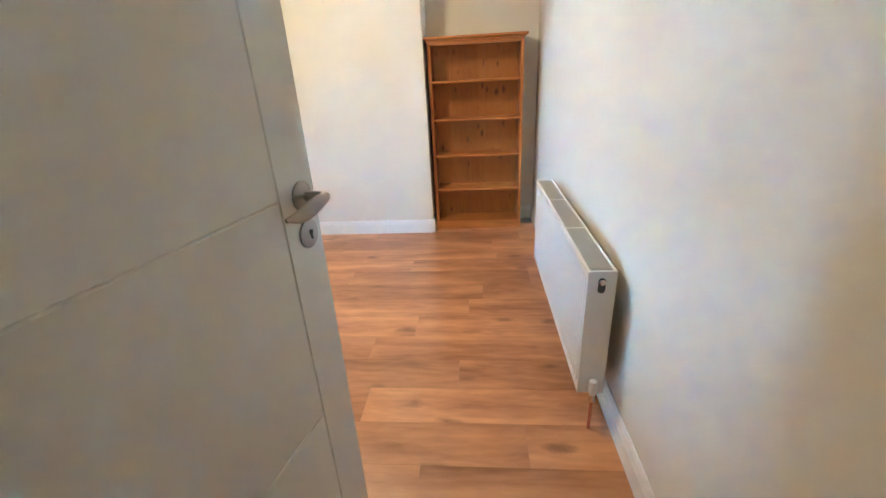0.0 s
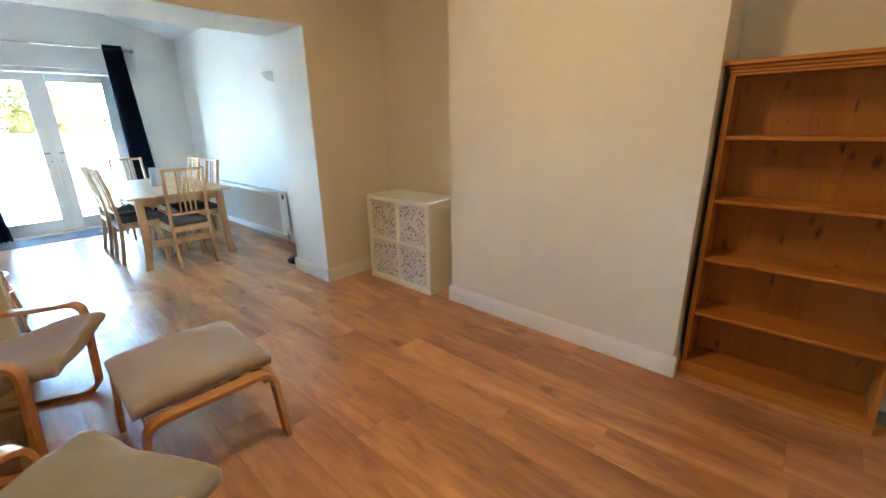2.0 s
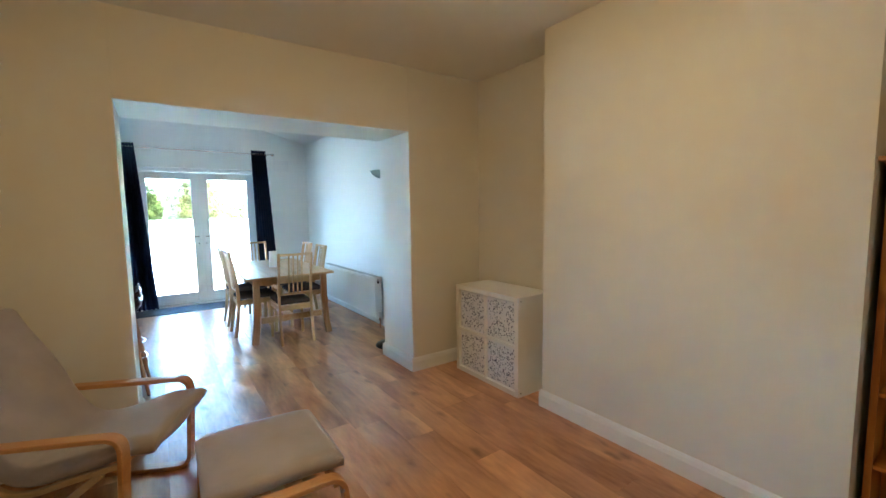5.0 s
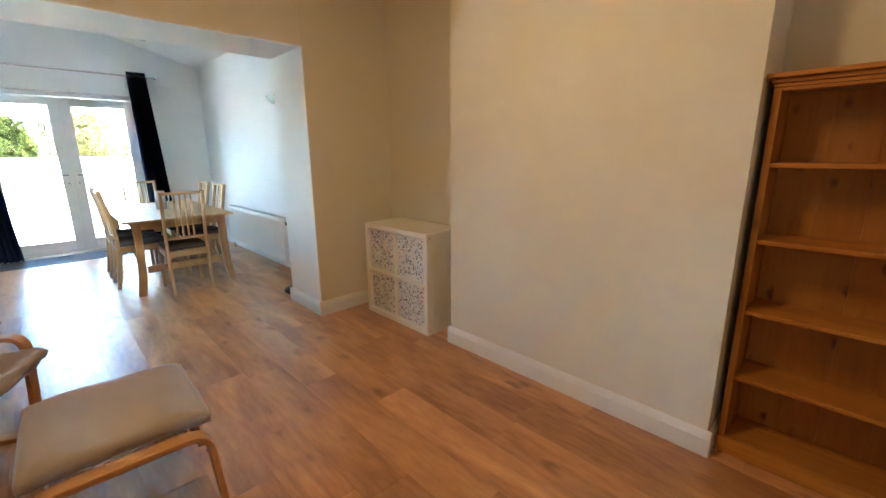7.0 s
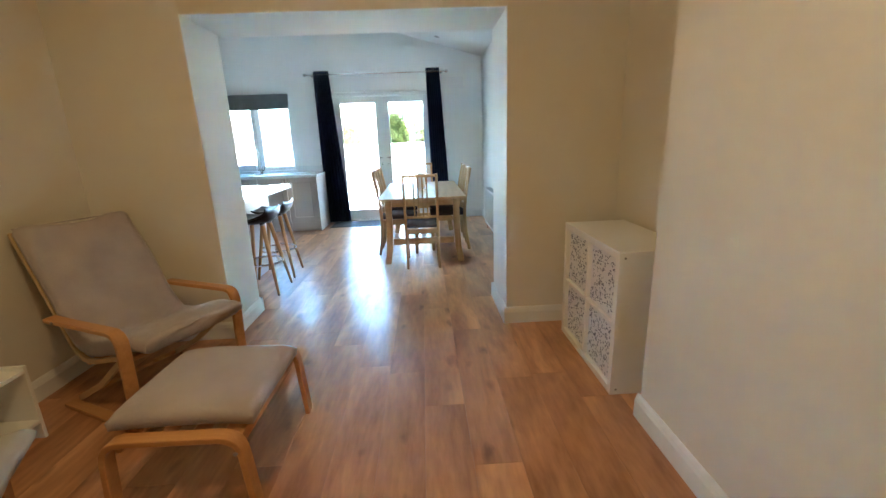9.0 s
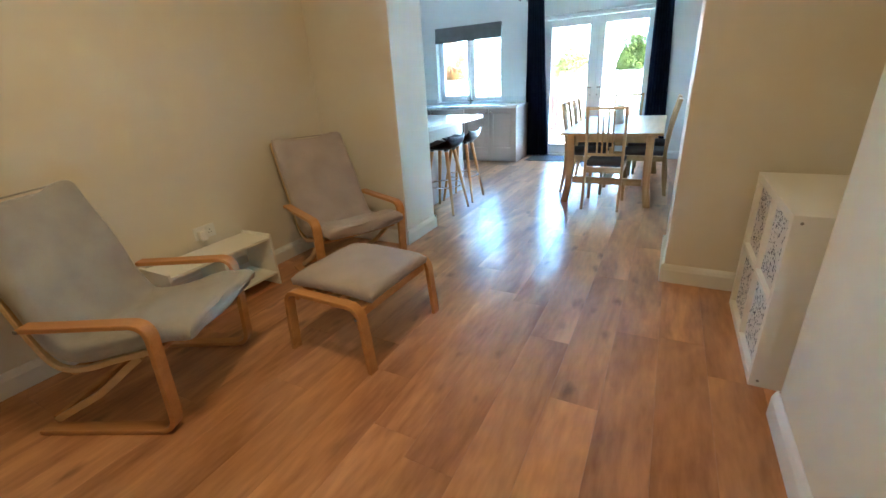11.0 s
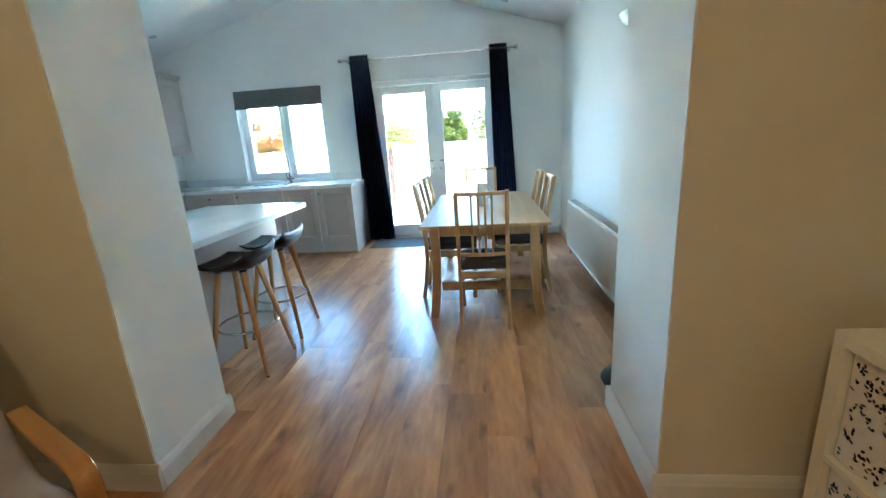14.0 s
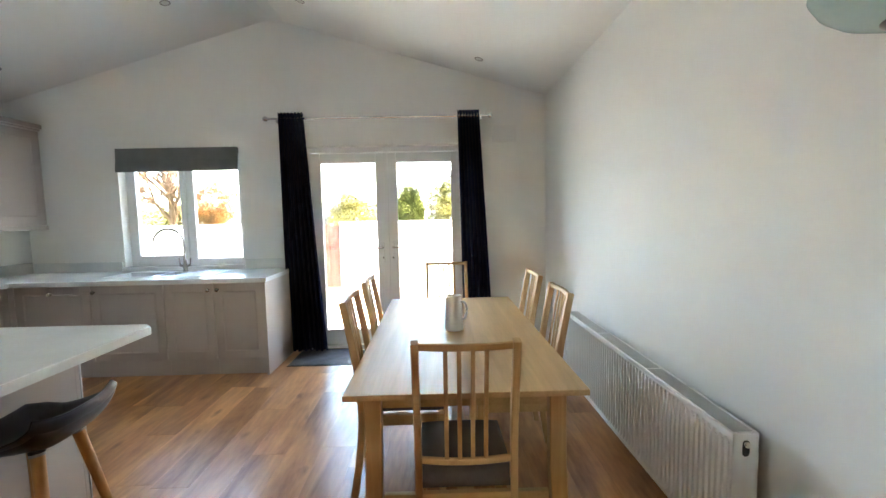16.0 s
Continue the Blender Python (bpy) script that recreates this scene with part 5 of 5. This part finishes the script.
# ---- kitchen: uplighter, spotlights ----
lamp = thing("floor_lamp", "black uplighter floor lamp with a pale green glass bowl, unlit", "floor lamp", m=pose(-3.905, 3.245, 0))
part("base", lathe(B(), [(0.165, 0), (0.168, 0.008), (0.155, 0.024), (0.07, 0.042), (0.022, 0.060)], 32), BLACKM, lamp, smooth=True)
HX, HY = -0.112, 0.075
part("pole", tube(B(), [(0, 0, 0.045), (0, 0, 1.93)], 0.0175, 14), BLACKM, lamp, smooth=True)
part("arm", tube(B(), [(-0.01, 0.007, 1.795), (HX, HY, 1.795)], 0.010, 10), BLACKM, lamp, smooth=True)
part("cup", lathe(B(), [(0.018, 1.755), (0.045, 1.765), (0.075, 1.785), (0.080, 1.80), (0.02, 1.795)], 28, (HX, HY, 0)), BLACKM, lamp, "black cup", smooth=True)
BOWL = mat("pale_green_glass", (0.42, 0.54, 0.50), 0.25, vary=0.05)
part("bowl", lathe(B(), [(0.055, 1.785), (0.100, 1.792), (0.140, 1.808), (0.170, 1.832), (0.190, 1.866), (0.185, 1.868), (0.165, 1.836), (0.135, 1.813), (0.095, 1.799), (0.03, 1.798)], 40, (HX, HY, 0)), BOWL, lamp, "pale green glass bowl", smooth=True)
plug = thing("plug", "black mains plug in the wall socket", "plug", m=pose(-4.235, KR - 0.0105, 0.455))
part("body", box(B(), -0.025, 0.025, -0.038, 0.0, -0.025, 0.025, 0.006), BLACKP, plug)

for x, y in ((-7.15, 2.79), (-7.05, -1.51), (-6.90, 0.11), (-6.98, 1.22)):
    slope = math.degrees(math.atan((TOPZ - EAVE) / (KR - RIDGE)))
    s = thing("recessed_spotlight", "small unlit recessed ceiling spotlight", "spotlight", "ceiling spotlights", m=pose(x, y, vault(y) + 0.001, -slope if y > RIDGE else slope, 0, 0))
    part("bezel", lathe(B(), [(0.042, 0.002), (0.042, -0.004), (0.034, -0.006), (0.030, -0.002)], 24), NICKEL, s, "satin bezel", smooth=True)
    part("lens", lathe(B(), [(0.0295, -0.0025), (0.0295, -0.001)], 20), GRILLE, s)

# ---- garden ----
GROUND = mat("pale_lawn_and_soil", (0.10, 0.12, 0.05), 0.9, vary=0.3, scale=3)
PAVE = mat("pale_paving", (0.52, 0.49, 0.44), 0.8, vary=0.12, scale=3, bump=0.4, bump_scale=80, spread=0.05)
RENDERW = mat("white_render", (0.72, 0.72, 0.70), 0.85, vary=0.05, scale=2, bump=0.3, bump_scale=60)
LEAF = mat("conifer_leaf", (0.036, 0.041, 0.009), 0.9, vary=0.35, scale=8, spec=0.05)
LEAF2 = mat("hedge_leaf", (0.105, 0.090, 0.026), 0.9, vary=0.4, scale=8, spec=0.05)
RUSSET = mat("russet_leaf", (0.085, 0.034, 0.010), 0.9, vary=0.4, scale=8, spec=0.05)
TWIG = mat("bare_twig", (0.06, 0.030, 0.014), 0.8, vary=0.3)
ROOF = mat("dark_roof_tile", (0.07, 0.065, 0.065), 0.8, vary=0.2)
bm = B()
box(bm, -900, 900, -900, 900, -0.60, -0.32)
structure("ground", bm, GROUND, "grass and soil")
patio = structure("pavement_patio", box(B(), -12.0, XB - 0.302, -9, 11, -0.32, -0.165), PAVE, "pale paved patio")
slabm = None
for i in range(7):
    for j in range(20):
        x, y = XB - 0.33 - i * 0.61, -5.0 + j * 0.61
        if slabm is None:
            bm = box(B(), -0.6, 0, 0, 0.6, -0.164, -0.145, 0.004)
            slabm = bpy.data.meshes.new("paving_slab")
            bm.to_mesh(slabm)
            bm.free()
            slabm.materials.append(PAVE)
        ob = new("paving_slab", slabm)
        ob.location = (x, y, 0)
        ob.parent = patio
bm = B()
box(bm, -12.25, -12.03, 0.31, 11, -0.32, 1.26)
box(bm, -12.25, -12.03, -9, -0.66, -0.32, 1.26)
box(bm, -12.27, -12.01, 0.31, 11, 1.261, 1.31, 0.01)
box(bm, -12.27, -12.01, -9, -0.66, 1.261, 1.31, 0.01)
structure("wall_garden", bm, RENDERW, "low white rendered garden wall")
gate = thing("garden_gate", "orange-stained boarded garden gate with a diagonal brace", "gate", m=pose(-12.1, -0.56, -0.12))
for k in range(7):
    part("board", box(B(), -0.010, 0.010, 0.003 + k * 0.121, 0.120 + k * 0.121, 0.03, 1.36, 0.003), GATEW, gate)
for z in (0.18, 1.16):
    part("ledge", box(B(), 0.0105, 0.035, 0.01, 0.84, z, z + 0.10, 0.003), GATEW, gate)
part("brace", sweep(B(), [(0.023, 0.05, 0.29), (0.023, 0.80, 1.15)], rect(0.024, 0.09, 0.002), side=(1, 0, 0)), GATEW, gate)
part("gate_handle", box(B(), 0.036, 0.06, 0.66, 0.80, 0.85, 0.875, 0.004), BLACKM, gate)


def leafy(name, at, radii, count, leaf, material, label, seed, cone=False, trunk=0.5):
    t = thing(name, label, "tree" if trunk > 0.3 else "shrub", m=pose(*at))
    rng = random.Random(seed)
    verts, faces = [], []
    for _ in range(count):
        while True:
            x, y, z = (rng.uniform(-1, 1) for _ in range(3))
            r = math.sqrt(x * x + y * y + z * z)
            lump = 1 + 0.22 * math.sin(5 * x + seed) * math.cos(4 * y) + 0.15 * math.sin(7 * z + 3 * x)
            if cone:
                if math.hypot(x, y) < (1 - z) * 0.5 * lump + 0.12 and math.hypot(x, y) > (1 - z) * 0.22:
                    break
            elif 0.45 < r < 0.95 * lump:
                break
        c = Vector((x * radii[0], y * radii[1], trunk + (z + 1) * radii[2]))
        a, b = Vector([rng.gauss(0, 1) for _ in range(3)]).normalized(), Vector([rng.gauss(0, 1) for _ in range(3)]).normalized()
        s = leaf * rng.uniform(0.6, 1.4)
        k = len(verts)
        verts += [c - a * s, c + b * s * 0.5, c + a * s, c - b * s * 0.5]
        faces.append((k, k + 1, k + 2, k + 3))
    mesh = bpy.data.meshes.new("crown")
    mesh.from_pydata(verts, [], faces)
    mesh.materials.append(material)
    ob = new("crown", mesh)
    ob.parent = t
    tagged(ob, kind="stuff")
    part("trunk", lathe(B(), [(0.10, -0.3), (0.07, trunk + radii[2] * 0.6), (0.02, trunk + radii[2] * 1.3)], 10), TWIG, t, smooth=True)
    return t


def bare_tree(at, h, seed, label):
    t = thing("bare_tree", label, "tree", m=pose(*at))
    rng = random.Random(seed)
    wood_, fine = B(), B()

    def grow(p, d, l, r, n):
        q = p + d * l
        s = d.cross(Vector((0.3, 0.5, 0.81))).normalized()
        u = s.cross(d)
        bm = wood_ if n > 2 else fine
        k = 5 if n > 2 else 3
        a = [bm.verts.new(p + s * r * math.cos(6.283 * i / k) + u * r * math.sin(6.283 * i / k)) for i in range(k)]
        b = [bm.verts.new(q + s * r * 0.75 * math.cos(6.283 * i / k) + u * r * 0.7 * math.sin(6.283 * i / k)) for i in range(k)]
        for i in range(k):
            bm.faces.new((a[i], a[(i + 1) % k], b[(i + 1) % k], b[i]))
        if n:
            for _ in range(4 if n > 1 else 3):
                e = (d + Vector([rng.gauss(0, 0.45) for _ in range(3)]) + Vector((0, 0, 0.12))).normalized()
                grow(p.lerp(q, rng.uniform(0.55, 1.0)), e, l * rng.uniform(0.6, 0.85), r * 0.64, n - 1)
    grow(Vector((0, 0, -0.3)), Vector((0, 0, 1)), h * 0.28, h * 0.022, 5)
    part("limbs", wood_, TWIG, t)
    part("twigs", fine, TWIG, t, kind="stuff")


leafy("conifer", (-30, 0.69, -0.4), (1.05, 0.98, 1.80), 20000, 0.07, LEAF, "dense green rounded conifer beyond the garden wall", 2, trunk=0.1)
leafy("shrub", (-31, 3.6, -0.4), (1.6, 2.0, 2.25), 18000, 0.07, LEAF2, "yellow-green leafy shrub beyond the garden wall", 5, trunk=0.2)
leafy("shrub", (-32, 7.6, -0.4), (1.8, 2.4, 1.6), 5000, 0.10, LEAF2, "yellow-green leafy shrub beyond the garden wall", 9, trunk=0.2)
leafy("shrub", (-29, -2.7, -0.4), (1.5, 1.6, 1.50), 12000, 0.07, LEAF2, "low yellow-brown hedge beyond the garden wall", 12, trunk=0.2)
leafy("shrub", (-30, -15.5, -0.4), (1.5, 2.6, 1.25), 4500, 0.10, LEAF2, "low yellow-brown hedge beyond the garden wall", 15, trunk=0.2)
leafy("russet_tree", (-27, -10.4, -0.4), (1.1, 1.25, 1.45), 9000, 0.055, RUSSET, "dense russet-leaved small tree beyond the garden wall", 21, trunk=1.2)
leafy("shrub", (-29, -12.4, -0.4), (1.5, 2.2, 1.30), 7000, 0.08, LEAF2, "low yellow-brown hedge beyond the garden wall", 23, trunk=0.2)
bare_tree((-25, -11.4, -0.4), 7.6, 4, "bare spreading winter tree beyond the garden wall")
bare_tree((-36, 3.5, -0.4), 5.6, 11, "tall bare pale tree behind the shrubs")


def house(at, w, d, h, label):
    k = thing("neighbour_house", label, "house", m=pose(*at))
    part("wall", box(B(), -d / 2, d / 2, -w / 2, w / 2, -0.3, h), RENDERW, k)
    bm = B()
    v = [bm.verts.new(p) for p in ((-d / 2 - .3, -w / 2 - .3, h), (d / 2 + .3, -w / 2 - .3, h), (d / 2 + .3, w / 2 + .3, h), (-d / 2 - .3, w / 2 + .3, h), (0, -w * 0.12, h + 2.2), (0, w * 0.12, h + 2.2))]
    for f in ((0, 1, 4), (1, 2, 5, 4), (2, 3, 5), (3, 0, 4, 5), (0, 3, 2, 1)):
        bm.faces.new([v[i] for i in f])
    part("roof", bm, ROOF, k)
    part("chimney", box(B(), -0.3, 0.3, -0.5, 0.5, h + 1.6, h + 3.0), ROOF, k)
    for s in (-1, 1):
        part("window", box(B(), d / 2 + 0.001, d / 2 + 0.05, s * w * 0.25 - 0.5, s * w * 0.25 + 0.5, h - 1.6, h - 0.5), BLACKP, k)


house((-55, -9.0, -0.4), 5.5, 7, 2.4, "distant pale bungalow with a dark pitched roof")
house((-60, -24.2, -0.4), 8, 7, 2.3, "distant pale bungalow with a dark pitched roof")

# ---- ceiling light of the lounge ----
cl = thing("ceiling_light", "plain round flush ceiling light with a white base", "ceiling light", m=pose(-1.1, 2.0, H))
part("base", lathe(B(), [(0.17, 0.0), (0.17, -0.030), (0.16, -0.042), (0.05, -0.045)], 32), PLASTIC, cl, smooth=True)



# ---- floor planks ----
PW, PL, GAP = 0.2055, 1.285, 0.0004
plank_meshes = {}


def plank(x0, x1, y0, y1):
    w, d = round(x1 - x0, 5), round(y1 - y0, 5)
    if (w, d) not in plank_meshes:
        bm = B()
        c = 0.0007
        lo = [(-w / 2, -d / 2), (w / 2, -d / 2), (w / 2, d / 2), (-w / 2, d / 2)]
        hi = [(-w / 2 + c, -d / 2 + c), (w / 2 - c, -d / 2 + c), (w / 2 - c, d / 2 - c), (-w / 2 + c, d / 2 - c)]
        a = [bm.verts.new((x, y, -0.010)) for x, y in lo]
        b = [bm.verts.new((x, y, -0.0007)) for x, y in lo]
        t = [bm.verts.new((x, y, 0.0)) for x, y in hi]
        for p, q in ((a, b), (b, t)):
            for k in range(4):
                bm.faces.new((p[k], p[(k + 1) % 4], q[(k + 1) % 4], q[k]))
        bm.faces.new(t)
        bm.faces.new(list(reversed(a)))
        mesh = bpy.data.meshes.new("plank")
        bm.to_mesh(mesh)
        bm.free()
        mesh.materials.append(FLOORW)
        plank_meshes[w, d] = mesh
    ob = new("plank", plank_meshes[w, d])
    ob.location = ((x0 + x1) / 2, (y0 + y1) / 2, 0)
    ob.parent = subfloor


rng = random.Random(7)
joints = {14: -1.755, 13: -2.175, 6: 0.218, 5: -0.19, 10: -0.325}
for row in range(-9, 19):
    y = 2.855 + (row - 14) * PW - PW
    y0, y1 = max(y, KL + 0.001), min(y + PW, YA - 0.001)
    if y1 - y0 < 0.02:
        continue
    lo_x = XB if y0 < KR - 0.01 else XO
    hi_x = XR if y1 > -0.05 else XK
    phase = joints.get(row, round(rng.random(), 2) * PL)
    x = phase - math.ceil((phase - lo_x) / PL) * PL
    while x < hi_x:
        a, b = max(x, lo_x), min(x + PL, hi_x)
        if b - a > 0.03:
            plank(a + GAP / 2, b - GAP / 2, y0 + GAP / 2, y1 - GAP / 2)
        x += PL
plank(-0.6, XR, -1.4, -0.06)
